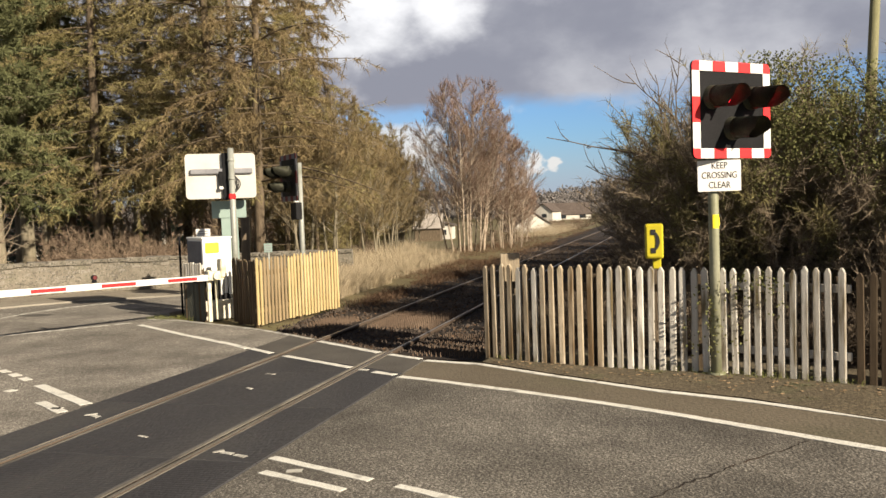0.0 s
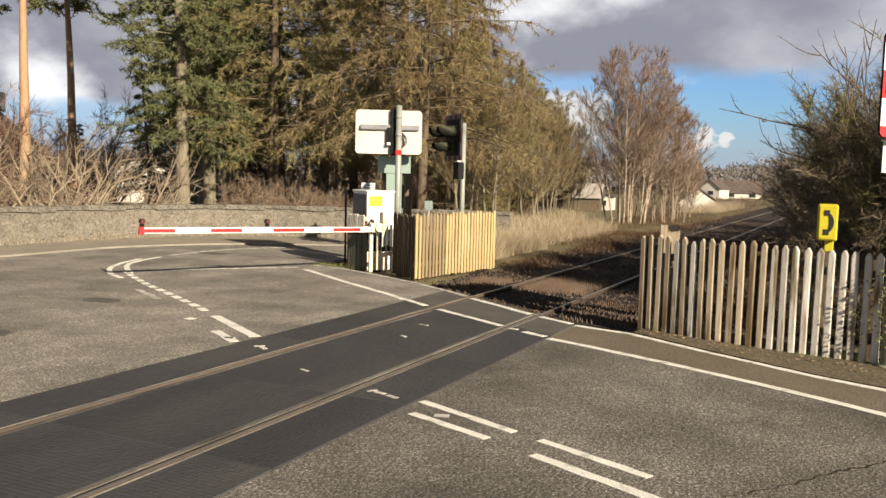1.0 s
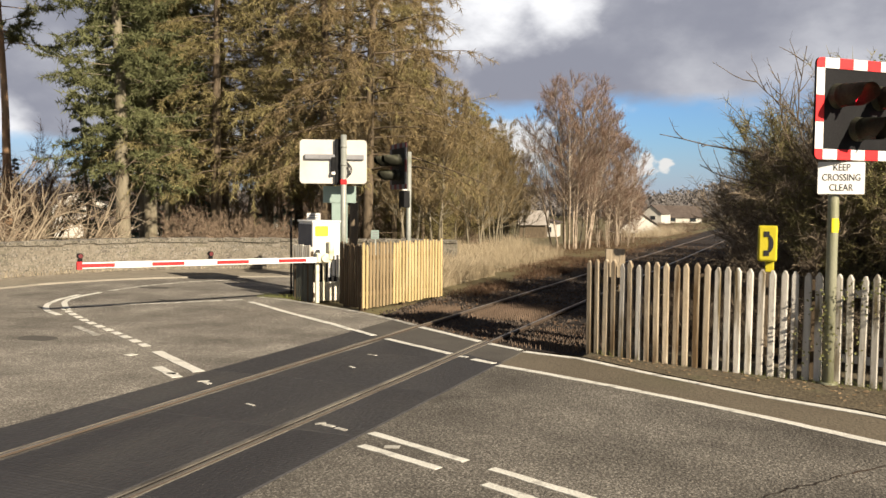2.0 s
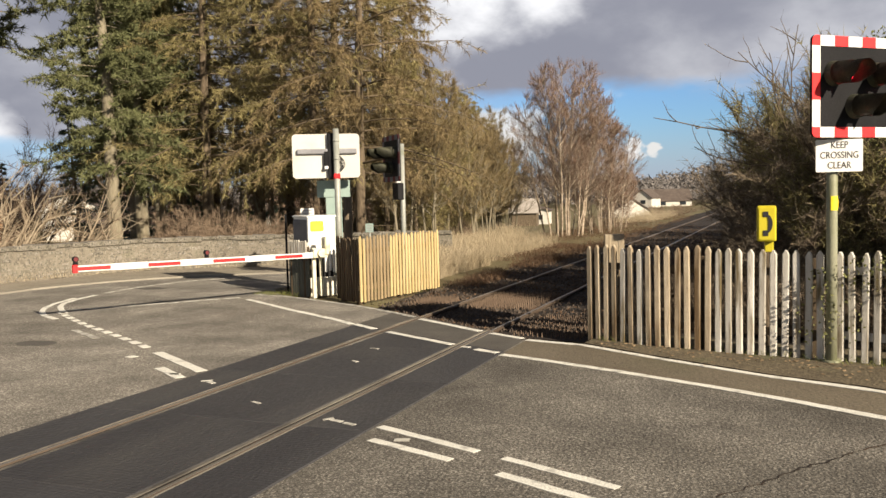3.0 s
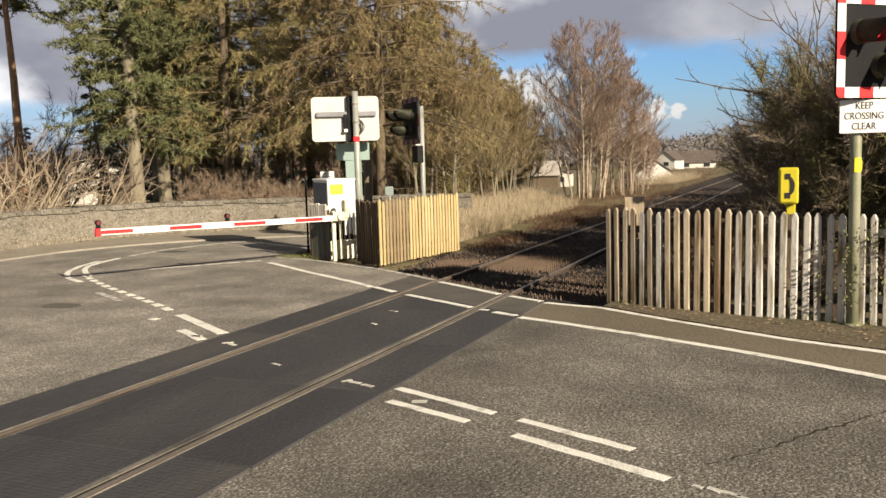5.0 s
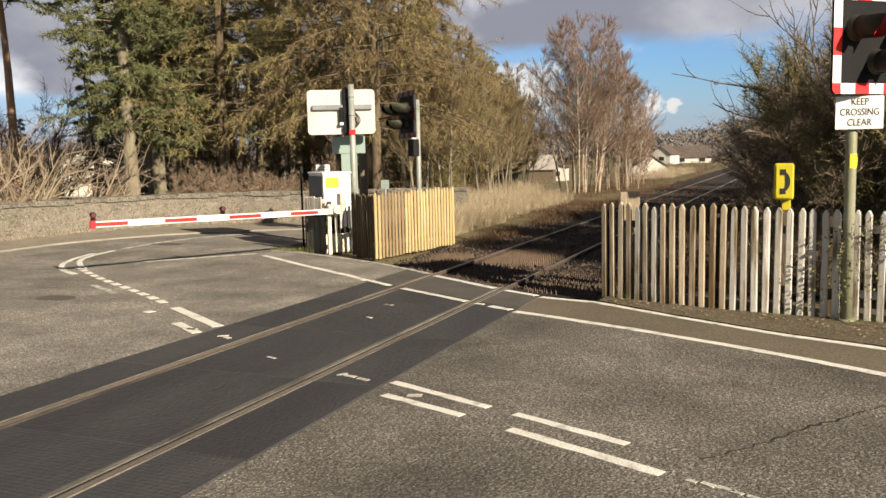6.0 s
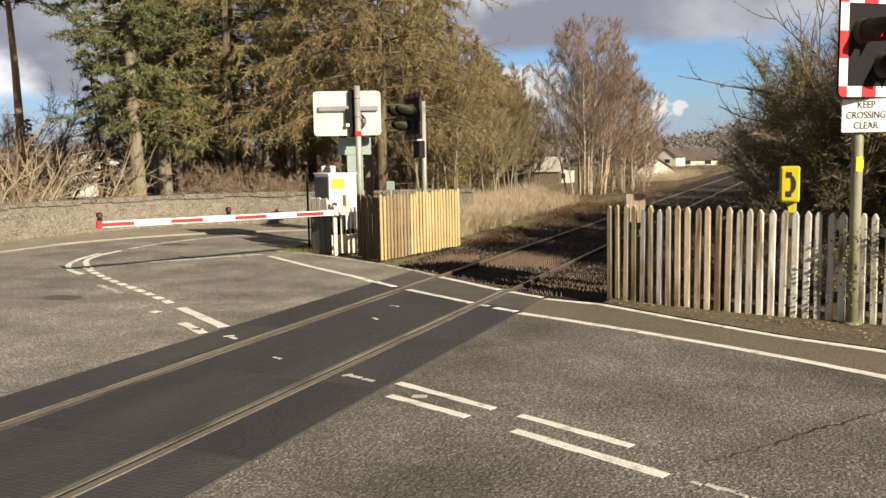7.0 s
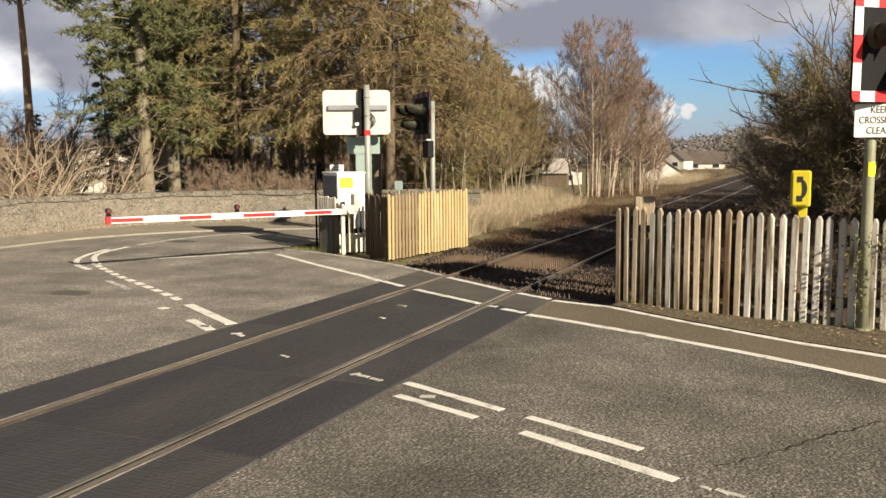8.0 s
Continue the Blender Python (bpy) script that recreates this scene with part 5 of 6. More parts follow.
def telephone():
    t = tagged(new("crossing_telephone"), "yellow telephone box with black handset sign on post", "telephone")
    t.matrix_basis = pose(4.30, 10.33, 0, 0, 0, 4)
    bm = bmesh.new()
    box(bm, (0.215, 0.16, 0.42), (0, 0, 1.46), bevel=0.03, seg=3)
    body = part("case", bm, M["yellow"], t)
    bm = bmesh.new()
    plate(bm, rounded(0.17, 0.37, 0.02), -0.088, -0.080, 0, 1.46)
    part("front_plate", bm, M["yellow"], body)
    bm = bmesh.new()
    pts = []
    for k in range(13):
        a = radians(-80 + 160 * k / 12)
        pts.append((0.085 * math.cos(a) - 0.035, 0.12 * math.sin(a)))
    for k in range(13):
        a = radians(80 - 160 * k / 12)
        pts.append((0.038 * math.cos(a) - 0.035, 0.12 * math.sin(a)))
    plate(bm, pts, -0.096, -0.089, 0.015, 1.46)
    for sz in (-1, 1):
        box(bm, (0.06, 0.006, 0.065), (-0.012, -0.0925, 1.46 + sz * 0.11), bevel=0.002)
    part("handset_symbol", bm, M["ink"], body, "black handset symbol")
    bm = bmesh.new()
    box(bm, (0.10, 0.07, 1.35), (0.01, 0.06, 0.47), bevel=0.008)
    part("post", bm, M["bark_dark"], t, "dark timber post")
    bm = bmesh.new()
    box(bm, (0.10, 0.06, 0.16), (0.03, 0.05, 1.20), bevel=0.008)
    part("mounting", bm, M["yellow"], t, "dull yellow mounting")


def small_signs():
    t = tagged(new("sign_back"), "pale green T-shaped back of a sign beside the signal pole", "sign")
    t.matrix_basis = pose(-4.0, 14.95, 0, 0, 0, 29)
    bm = bmesh.new()
    box(bm, (0.66, 0.03, 0.34), (0, 0, 2.06), bevel=0.006)
    part("sign_plate", bm, M["green_grey"], t)
    bm = bmesh.new()
    box(bm, (0.32, 0.06, 1.0), (0, 0.03, 1.40), bevel=0.006)
    part("support_panel", bm, M["green_grey"], t)
    bm = bmesh.new()
    box(bm, (0.07, 0.07, 1.3), (0, 0.05, 0.5))
    part("post", bm, M["pole_grey"], t)

    for x, y, z, w, h, rz, lab, mat in ((-6.67, 18.4, 1.51, 0.34, 0.24, 25, "small white sign on a thin post beside trees", "sign_white"), (-5.3, 19.1, 1.10, 0.20, 0.22, 20, "small pale grey sign beside the far fence", "green_grey")):
        s = tagged(new("small_sign"), lab, "sign", group="small signs")
        s.matrix_basis = pose(x, y, 0, 0, 0, rz)
        bm = bmesh.new()
        plate(bm, rounded(w, h, 0.02), -0.04, -0.03, 0, z)
        p = part("sign_plate", bm, M[mat], s)
        bm = bmesh.new()
        for k in range(3):
            box(bm, (w * 0.7, 0.003, 0.022), (0, -0.042, z + h * 0.25 - 0.06 * k))
        part("text_bar", bm, M["grey_paint"], p)
        bm = bmesh.new()
        rod(bm, (0, 0, -0.2), (0, 0, z + h / 2), 0.028, seg=10)
        part("post", bm, M["pole_grey"], s)
    t = tagged(new("timber_post"), "stout brown timber post behind the barrier", "post")
    bm = bmesh.new()
    rod(bm, (0, 0, -0.3), (0, 0, 1.9), 0.105, 0.10, seg=16)
    part("shaft", bm, M["timber_pole"], t, smooth=True)
    t.matrix_basis = pose(-5.1, 17.55, 0, 0, 1, 0)
    t = tagged(new("marker_post"), "thin black marker post beside the barrier machine", "post")
    bm = bmesh.new()
    rod(bm, (0, 0, -0.3), (0, 0, 1.56), 0.022, seg=10)
    part("shaft", bm, M["black"], t, smooth=True)
    t.matrix_basis = pose(-5.02, 14.75, 0)
    t = tagged(new("telegraph_pole"), "mossy wooden telegraph pole above the thicket", "telegraph pole")
    bm = bmesh.new()
    rod(bm, (0, 0, -0.5), (0, 0, 8.6), 0.16, 0.11, seg=14)
    part("shaft", bm, M["mossy_pole"], t, smooth=True)
    bm = bmesh.new()
    box(bm, (1.3, 0.09, 0.10), (0, -0.14, 8.0), bevel=0.01)
    part("cross_arm", bm, M["timber_pole"], t)
    t.matrix_basis = pose(9.1, 24.2, 0.2, 0, 3, 0)


signal_near()
signal_back()
signal_far()
barrier()
telephone()
small_signs()


# ---- houses in the distance ----
def house(label, x, y, z, rz, w, d, eaves, ridge, wall, roof, windows=(), gable_front=False, chimney=False):
    """A pitched-roofed house; its ridge runs along its own x, or along y where the gable faces the front."""
    t = tagged(new("house"), label, "house", group="houses")
    t.matrix_basis = pose(x, y, z, 0, 0, rz)
    bm = bmesh.new()
    if gable_front:
        prof = [(-w / 2, 0), (w / 2, 0), (w / 2, eaves), (0, ridge), (-w / 2, eaves)]
        plate(bm, prof, -d / 2, d / 2)
    else:
        prof = [(-d / 2, 0), (d / 2, 0), (d / 2, eaves), (0, ridge), (-d / 2, eaves)]
        plate(bm, prof, -w / 2, w / 2)
        bmesh.ops.rotate(bm, verts=bm.verts[:], matrix=Matrix.Rotation(radians(90), 3, "Z"))
    part("wall", bm, M[wall], t)
    for s in (-1, 1):
        bm = bmesh.new()
        span = (w if gable_front else d) / 2
        slope = math.atan2(ridge - eaves, span)
        ln = math.hypot(ridge - eaves, span) + 0.35
        turn = Matrix.Rotation(s * slope, 4, "Y") if gable_front else Matrix.Rotation(-s * slope, 4, "X")
        cx = s * (span / 2 + 0.12)
        cz = (eaves + ridge) / 2 - 0.02
        if gable_front:
            box(bm, (ln, d + 0.5, 0.12), (cx, 0, cz + 0.07), turn)
        else:
            box(bm, (w + 0.5, ln, 0.12), (0, cx, cz + 0.07), turn)
        part("roof", bm, M[roof], t)
    if chimney:
        bm = bmesh.new()
        box(bm, (0.6, 0.6, 1.2), (w * 0.2, 0, ridge + 0.3))
        part("chimney", bm, M[wall], t)
    for wx, wz, ww, wh in windows:
        bm = bmesh.new()
        front = -d / 2
        box(bm, (ww + 0.16, 0.08, wh + 0.16), (wx, front - 0.02, wz))
        win = part("window", bm, M["render_white"], t)
        bm = bmesh.new()
        box(bm, (ww, 0.03, wh), (wx, front - 0.055, wz))
        part("pane", bm, M["glass"], win)


def by_view(px_dir, dist):
    """A place that far from the crossing's near corner, in a given heading (degrees right of +y)."""
    a = radians(px_dir)
    return 4.6 + dist * math.sin(a), -0.5 + dist * math.cos(a)


def houses():
    for lab, head, dist, z, rz, w, d, e, r, wall, roof, win, gab, ch in (
        ("bungalow with brown tiled roof and white gable far off", -7.2, 205, -2.2, 20, 8.0, 6.5, 1.4, 3.9, "render_white", "tiles", ((-2.5, 0.9, 1.4, 0.8), (2.0, 0.9, 1.4, 0.8)), False, False),
        ("white gabled wing of a far bungalow", -8.7, 190, -1.9, -10, 4.2, 6.0, 2.0, 3.7, "render_white", "tiles", ((0.3, 1.2, 1.1, 0.8),), True, False),
        ("pale roofed cottage far beyond the birches", -9.9, 125, -2.9, 25, 6.6, 5.0, 1.3, 3.5, "render_white", "tiles", (), True, False),
        # solid dark walls stand in for the shade inside the open shelter
        ("small shelter with a pale hipped roof, dark walls painting its shaded open front", -16.5, 100, -2.3, 10, 2.9, 2.8, 1.9, 3.3, "bark_dark", "roof_pale", (), False, False),
        ("low white outbuilding beside the shelter far off", -15.5, 106, -2.3, 8, 2.4, 3.0, 2.0, 2.3, "render_white", "tiles", ((0.2, 1.2, 0.6, 0.6),), True, False),
        ("white rendered house behind garden trees", -44.4, 92, -1.7, 30, 5.2, 8.0, 3.2, 4.6, "render_white", "tiles", ((-1.2, 2.6, 0.9, 1.1), (1.2, 2.6, 0.9, 1.1), (0.8, 1.0, 1.2, 1.0)), True, False),
        ("low white garage with a flat brown roof", -41.0, 76, -1.7, 25, 3.4, 4.0, 1.7, 2.0, "render_white", "tiles", ((-0.6, 0.9, 0.7, 0.8),), True, False),
        ("long dark shed roof behind the wall", -41.5, 80, -1.6, 20, 8.5, 4.5, 1.6, 2.5, "bark_dark", "tiles", (), False, False),
        ("white gabled house beyond bare shrubs", -54.0, 62, -0.8, 40, 6.0, 7.5, 3.4, 6.2, "render_white", "tiles", ((0.0, 3.6, 1.0, 1.1), (-1.3, 1.5, 1.0, 1.0)), True, True),
        ("distant white cottage behind bare trees", -31.0, 95, -1.8, 15, 7.0, 5.0, 2.2, 3.4, "render_white", "tiles", ((-1.5, 1.3, 1.0, 0.9), (1.6, 1.3, 1.0, 0.9)), False, False),
    ):
        x, y = by_view(head, dist)
        house(lab, x, y, z, rz, w, d, e, r, wall, roof, win, gab, ch)


houses()


# ---- trees and plants ----
class Wood:
    """Tapered tubes and loose blades of one tree, gathered as arrays."""

    def __init__(self, seed):
        self.rs = np.random.RandomState(seed)
        self.v, self.f, self.n = [], [], 0
        self.blades = []

    def tube(self, path, r0, r1, sides=5):
        path = np.asarray(path, float)
        k = len(path)
        d = np.gradient(path, axis=0)
        d /= np.linalg.norm(d, axis=1, keepdims=True) + 1e-9
        ref = np.array([0.0, 0.0, 1.0]) if abs(d[0, 2]) < 0.9 else np.array([1.0, 0.0, 0.0])
        a = np.cross(d, ref)
        a /= np.linalg.norm(a, axis=1, keepdims=True) + 1e-9
        b = np.cross(d, a)
        ang = np.arange(sides) * 2 * np.pi / sides
        r = np.linspace(r0, r1, k)[:, None, None]
        ring = path[:, None] + r * (np.cos(ang)[None, :, None] * a[:, None] + np.sin(ang)[None, :, None] * b[:, None])
        self.v.append(ring.reshape(-1, 3))
        i = np.arange(k - 1)[:, None] * sides
        j = np.arange(sides)[None]
        q = np.stack([i + j, i + (j + 1) % sides, i + sides + (j + 1) % sides, i + sides + j], -1).reshape(-1, 4) + self.n
        self.f.append(q)
        self.n += k * sides

    def curve(self, start, direction, length, bend, wander, k=6):
        """A path from start; bend is added to its direction bit by bit, with some wandering."""
        p, d = np.array(start, float), np.array(direction, float)
        out = [p.copy()]
        for _ in range(k - 1):
            d = d + np.array(bend) / (k - 1) + self.rs.normal(0, wander, 3)
            d /= np.linalg.norm(d)
            p = p + d * length / (k - 1)
            out.append(p.copy())
        return np.array(out)

    def twigs(self, path, n, length, width, spread, bend, u0=0.15, forward=0.6):
        """Thin pointed blades set along a path."""
        rs = self.rs
        u = u0 + (1 - u0) * rs.rand(n)
        i = np.minimum((u * (len(path) - 1)).astype(int), len(path) - 2)
        fr = u * (len(path) - 1) - i
        base = path[i] * (1 - fr[:, None]) + path[i + 1] * fr[:, None]
        along = path[i + 1] - path[i]
        along /= np.linalg.norm(along, axis=1, keepdims=True) + 1e-9
        d = along * forward + rs.normal(0, spread, (n, 3)) + np.array(bend)
        d /= np.linalg.norm(d, axis=1, keepdims=True) + 1e-9
        ln = length * rs.uniform(0.5, 1.3, (n, 1))
        side = np.cross(d, rs.normal(0, 1, (n, 3)))
        side /= np.linalg.norm(side, axis=1, keepdims=True) + 1e-9
        w = width * rs.uniform(0.6, 1.3, (n, 1))
        self.blades.append(np.stack([base - side * w / 2, base + side * w / 2, base + d * ln], 1))

    def wood_mesh(self, name, mat, parent, label=""):
        me = bpy.data.meshes.new(name)
        v, f = np.concatenate(self.v), np.concatenate(self.f)
        me.vertices.add(len(v))
        me.vertices.foreach_set("co", v.astype(np.float32).ravel())
        me.loops.add(4 * len(f))
        me.loops.foreach_set("vertex_index", f.astype(np.int32).ravel())
        me.polygons.add(len(f))
        me.polygons.foreach_set("loop_start", np.arange(0, 4 * len(f), 4, dtype=np.int32))
        me.polygons.foreach_set("use_smooth", np.ones(len(f), bool))
        me.update(calc_edges=True)
        self.v, self.f, self.n = [], [], 0
        ob = link_mesh(name, me, mat, parent, label)
        if name in ("branchwork", "limb"):
            ob["kind"] = "stuff"
        return ob

    def crown_mesh(self, name, mat, parent, label=""):
        t = np.concatenate(self.blades)
        self.blades = []
        ob = tri_mesh(name, t, mat, parent, label)
        ob["kind"] = "stuff"
        return ob


def unit(az, el):
    return np.array([math.cos(el) * math.cos(az), math.cos(el) * math.sin(az), math.sin(el)])


def conifer(seed, label, height, r0, crown0, reach, bark, leaf, elev, bend, n_br, n_sub, n_twig, twig, width, twig_bend, name, bare=0, spread=0.5, taper=0.75, lean=0.0, min_u=0.2):
    """A single-stemmed conifer with whorled limbs; crown0 is where the crown begins."""
    w = Wood(seed)
    rs = w.rs
    t = tagged(new(name), label, "tree", group=name + "s")
    trunk = w.curve((0, 0, -0.3), (lean, 0, 1), height + 0.3, (0, 0, 0), 0.012, 14)
    w.tube(trunk, r0, 0.03, 9)
    w.wood_mesh("trunk", M[bark], t)
    for i in range(n_br):
        u = crown0 / height + (1 - crown0 / height) * ((i + rs.rand()) / n_br)
        k = u * 13
        p = trunk[int(min(k, 12))] * (1 - k % 1) + trunk[int(min(k, 12)) + 1] * (k % 1)
        ln = reach * (1 - taper * ((u * height - crown0) / (height - crown0)) ** 1.2) * rs.uniform(0.65, 1.15)
        az = i * 2.4 + rs.uniform(-0.5, 0.5)
        path = w.curve(p, unit(az, elev + rs.normal(0, 0.12)), ln, bend, 0.06, 7)
        w.tube(path, 0.010 + 0.007 * ln, 0.005, 4)
        for _ in range(n_sub):
            s = min_u + (0.97 - min_u) * rs.rand()
            q = path[int(s * 6)] * (1 - (s * 6) % 1) + path[min(int(s * 6) + 1, 6)] * ((s * 6) % 1)
            d = path[min(int(s * 6) + 1, 6)] - path[int(s * 6)]
            d = d / (np.linalg.norm(d) + 1e-9) * 0.7 + rs.normal(0, 0.55, 3) * (1, 1, 0.5) + np.array(bend) * 0.5
            sp = w.curve(q, d / np.linalg.norm(d), ln * rs.uniform(0.16, 0.36), np.array(twig_bend) * 0.8, 0.12, 3)
            w.tube(sp, 0.010, 0.004, 3)
            w.twigs(sp, n_twig, twig, width, spread, twig_bend, 0.0)
        w.twigs(path, n_twig, twig, width, spread, twig_bend, 0.35)
    for _ in range(bare):
        z = rs.uniform(0.12, 0.95) * crown0
        path = w.curve((0, 0, z), unit(rs.uniform(0, 6.3), rs.uniform(-0.3, 0.3)), rs.uniform(0.6, 2.2), (0, 0, -0.4), 0.12, 5)
        w.tube(path, 0.02, 0.005, 4)
    w.wood_mesh("branchwork", M[bark], t)
    w.crown_mesh("crown", M[leaf], t)
    return t


def shrub(seed, label, height, spread_r, stems, bark, leaf, n_sub, n_twig, twig, width, name, up=1.15, stem_r=0.03, twig_bend=(0, 0, 0.15), spread=0.45, bend=(0, 0, 0.0), category="shrub", single=False, s0=0.22, lean_sd=0.15, sub_sd=0.6, sub_len=(0.14, 0.34), wander=0.07, sub_r=0.009):
    """A many-stemmed bare shrub or clump."""
    w = Wood(seed)
    rs = w.rs
    t = tagged(new(name), label, category, group=name + "s")
    paths = []
    for i in range(stems):
        az = rs.uniform(0, 6.3)
        r = spread_r * 0.35 * math.sqrt(rs.rand())
        tilt = rs.normal(0, lean_sd)
        ln = height * rs.uniform(0.72, 1.05) * (1 - min(0.5, abs(tilt) * 1.2))
        path = w.curve((r * math.cos(az), r * math.sin(az), -0.2), unit(az, up - abs(tilt) * 1.3), ln, bend, wander, 8)
        w.tube(path, stem_r * rs.uniform(0.7, 1.3), 0.006, 5)
        paths.append((path, ln))
        if single:
            w.wood_mesh("stem", M[bark], t)
    if not single:
        w.wood_mesh("branchwork", M[bark], t)
    for path, ln in paths:
        for _ in range(n_sub):
            s = s0 + (0.97 - s0) * rs.rand()
            q = path[int(s * 7)] * (1 - (s * 7) % 1) + path[min(int(s * 7) + 1, 7)] * ((s * 7) % 1)
            d = path[min(int(s * 7) + 1, 7)] - path[int(s * 7)]
            d = d / (np.linalg.norm(d) + 1e-9) + rs.normal(0, sub_sd, 3)
            sp = w.curve(q, d / np.linalg.norm(d), ln * rs.uniform(*sub_len), np.array(twig_bend), 0.10 + wander / 2, 4)
            w.tube(sp, sub_r, 0.003, 4)
            w.twigs(sp, n_twig, twig, width, spread, twig_bend, 0.0)
    w.wood_mesh("branchwork", M[bark], t)
    w.crown_mesh("twigwork", M[leaf], t)
    return t


def dome(seed, label, height, half, stems, bark, leaf, n_sub, n_twig, twig, width, name, low=0.35, foot=0.5, stem_r=0.04, sub=(0.35, 0.9), out=0.5, spread=0.5, category="shrub", single=False, mid=0.55, upright=0.4):
    """A many-stemmed plant whose stems rise and fan out to fill a rounded crown."""
    w = Wood(seed)
    rs = w.rs
    t = tagged(new(name), label, category, group=name + "s")
    paths = []
    for i in range(stems):
        d = rs.normal(0, 1, 3)
        d /= np.linalg.norm(d)
        d[2] = abs(d[2]) * 1.15 - 0.15
        end = np.array([d[0] * half, d[1] * half, height * mid + d[2] * height * (1 - mid)]) * rs.uniform(0.72, 1.02)
        az = rs.uniform(0, 6.3)
        start = np.array([foot * rs.rand() * math.cos(az), foot * rs.rand() * math.sin(az), -0.25])
        knee = np.array([start[0] * (1 - upright) + end[0] * upright, start[1] * (1 - upright) + end[1] * upright, end[2] * 0.62])
        u = np.linspace(0, 1, 9)[:, None]
        path = (1 - u) ** 2 * start + 2 * u * (1 - u) * knee + u ** 2 * end
        path[1:-1] += rs.normal(0, 0.03 * half / 2, (7, 3))
        w.tube(path, stem_r * rs.uniform(0.6, 1.3), 0.006, 5)
        paths.append(path)
        if single:
            w.wood_mesh("stem", M[bark], t)
    if not single:
        w.wood_mesh("branchwork", M[bark], t)
    axis = np.array([0, 0, height * 0.35])
    for path in paths:
        for _ in range(n_sub):
            s = (low + (1 - low) * rs.rand()) * 7.99
            i = int(s)
            q = path[i] + (path[i + 1] - path[i]) * (s - i)
            d = path[i + 1] - path[i]
            d = d / (np.linalg.norm(d) + 1e-9)
            o = q - axis
            o = o / (np.linalg.norm(o) + 1e-9)
            d = d * 0.7 + o * out + rs.normal(0, 0.38, 3)
            sp = w.curve(q, d / np.linalg.norm(d), rs.uniform(*sub), (0, 0, 0.15), 0.14, 3)
            w.tube(sp, 0.008, 0.003, 3)
            w.twigs(sp, n_twig, twig, width, spread, (0, 0, 0.08), 0.0)
    w.wood_mesh("branchwork", M[bark], t)
    w.crown_mesh("twigwork", M[leaf], t)
    return t


def birch(seed, label, stems, height, half, foot, bark, leaf, n_br, n_sub, n_twig, twig, width, name, stem_r=0.045, low=0.25, reach=0.26, slant=0.0):
    """Slender upright stems with ascending branches and fine upswept twigs; the crown is rounded, and lower to one side by slant."""
    w = Wood(seed)
    rs = w.rs
    t = tagged(new(name), label, "tree", group=name + "s")
    paths = []
    for i in range(stems):
        az, rr = i * 2.4 + rs.uniform(-0.4, 0.4), math.sqrt((i + 0.5) / stems)
        out = np.array([math.cos(az), math.sin(az), 0.0])
        end = out * half * rr * 0.8
        end[2] = height * (1 - 0.30 * rr * rr - slant * end[0] / half) * rs.uniform(0.88, 1.03)
        start = out * foot * rr + rs.normal(0, 0.08, 3)
        start[2] = -0.25
        knee = start + (end - start) * np.array([0.30, 0.30, 0.55])
        u = np.linspace(0, 1, 13)[:, None]
        path = (1 - u) ** 2 * start + 2 * u * (1 - u) * knee + u ** 2 * end
        path[1:] += np.cumsum(rs.normal(0, 0.025, (12, 3)) * (1, 1, 0), 0)
        w.tube(path, stem_r * rs.uniform(0.6, 1.2), 0.007, 6)
        w.wood_mesh("stem", M[bark], t)
        paths.append((path, out))
    for path, out in paths:
        for _ in range(n_br):
            u = low + (0.98 - low) * rs.rand() ** 0.85
            k = u * 12
            i = min(int(k), 11)
            q = path[i] + (path[i + 1] - path[i]) * (k - i)
            d = unit(rs.uniform(0, 6.3), rs.uniform(0.35, 1.0)) + out * 0.35
            ln = height * reach * (1.05 - u) * rs.uniform(0.6, 1.2) + 0.45
            br = w.curve(q, d / np.linalg.norm(d), ln, (0, 0, 0.55), 0.08, 6)
            w.tube(br, 0.006 + 0.006 * ln, 0.004, 4)
            for _ in range(n_sub):
                j = int(rs.randint(1, 5))
                dd = br[j + 1] - br[j]
                dd = dd / np.linalg.norm(dd) + rs.normal(0, 0.45, 3)
                sp = w.curve(br[j], dd / np.linalg.norm(dd), ln * rs.uniform(0.25, 0.5), (0, 0, 0.35), 0.1, 4)
                w.tube(sp, 0.005, 0.003, 3)
                w.twigs(sp, n_twig, twig, width, 0.36, (0, 0, 0.25), 0.1, 0.9)
            w.twigs(br, n_twig, twig, width, 0.40, (0, 0, 0.22), 0.3, 0.9)
        w.twigs(path, n_twig * 3, twig * 1.3, width, 0.35, (0, 0, 0.3), 0.6, 0.9)
    w.wood_mesh("branchwork", M[bark], t)
    w.crown_mesh("twigwork", M[leaf], t)
    return t


def stand(t, places):
    """Sets a tree at the first place and copies of it at the others: x, y, z, turn, size."""
    for i, (x, y, z, rz, s) in enumerate(places):
        m = pose(x, y, z, 0, 0, rz)
        if i == 0:
            t.matrix_basis = m
            t.scale = (s, s, s)
        else:
            c = copy_thing(t, m)
            c.scale = (s, s, s)


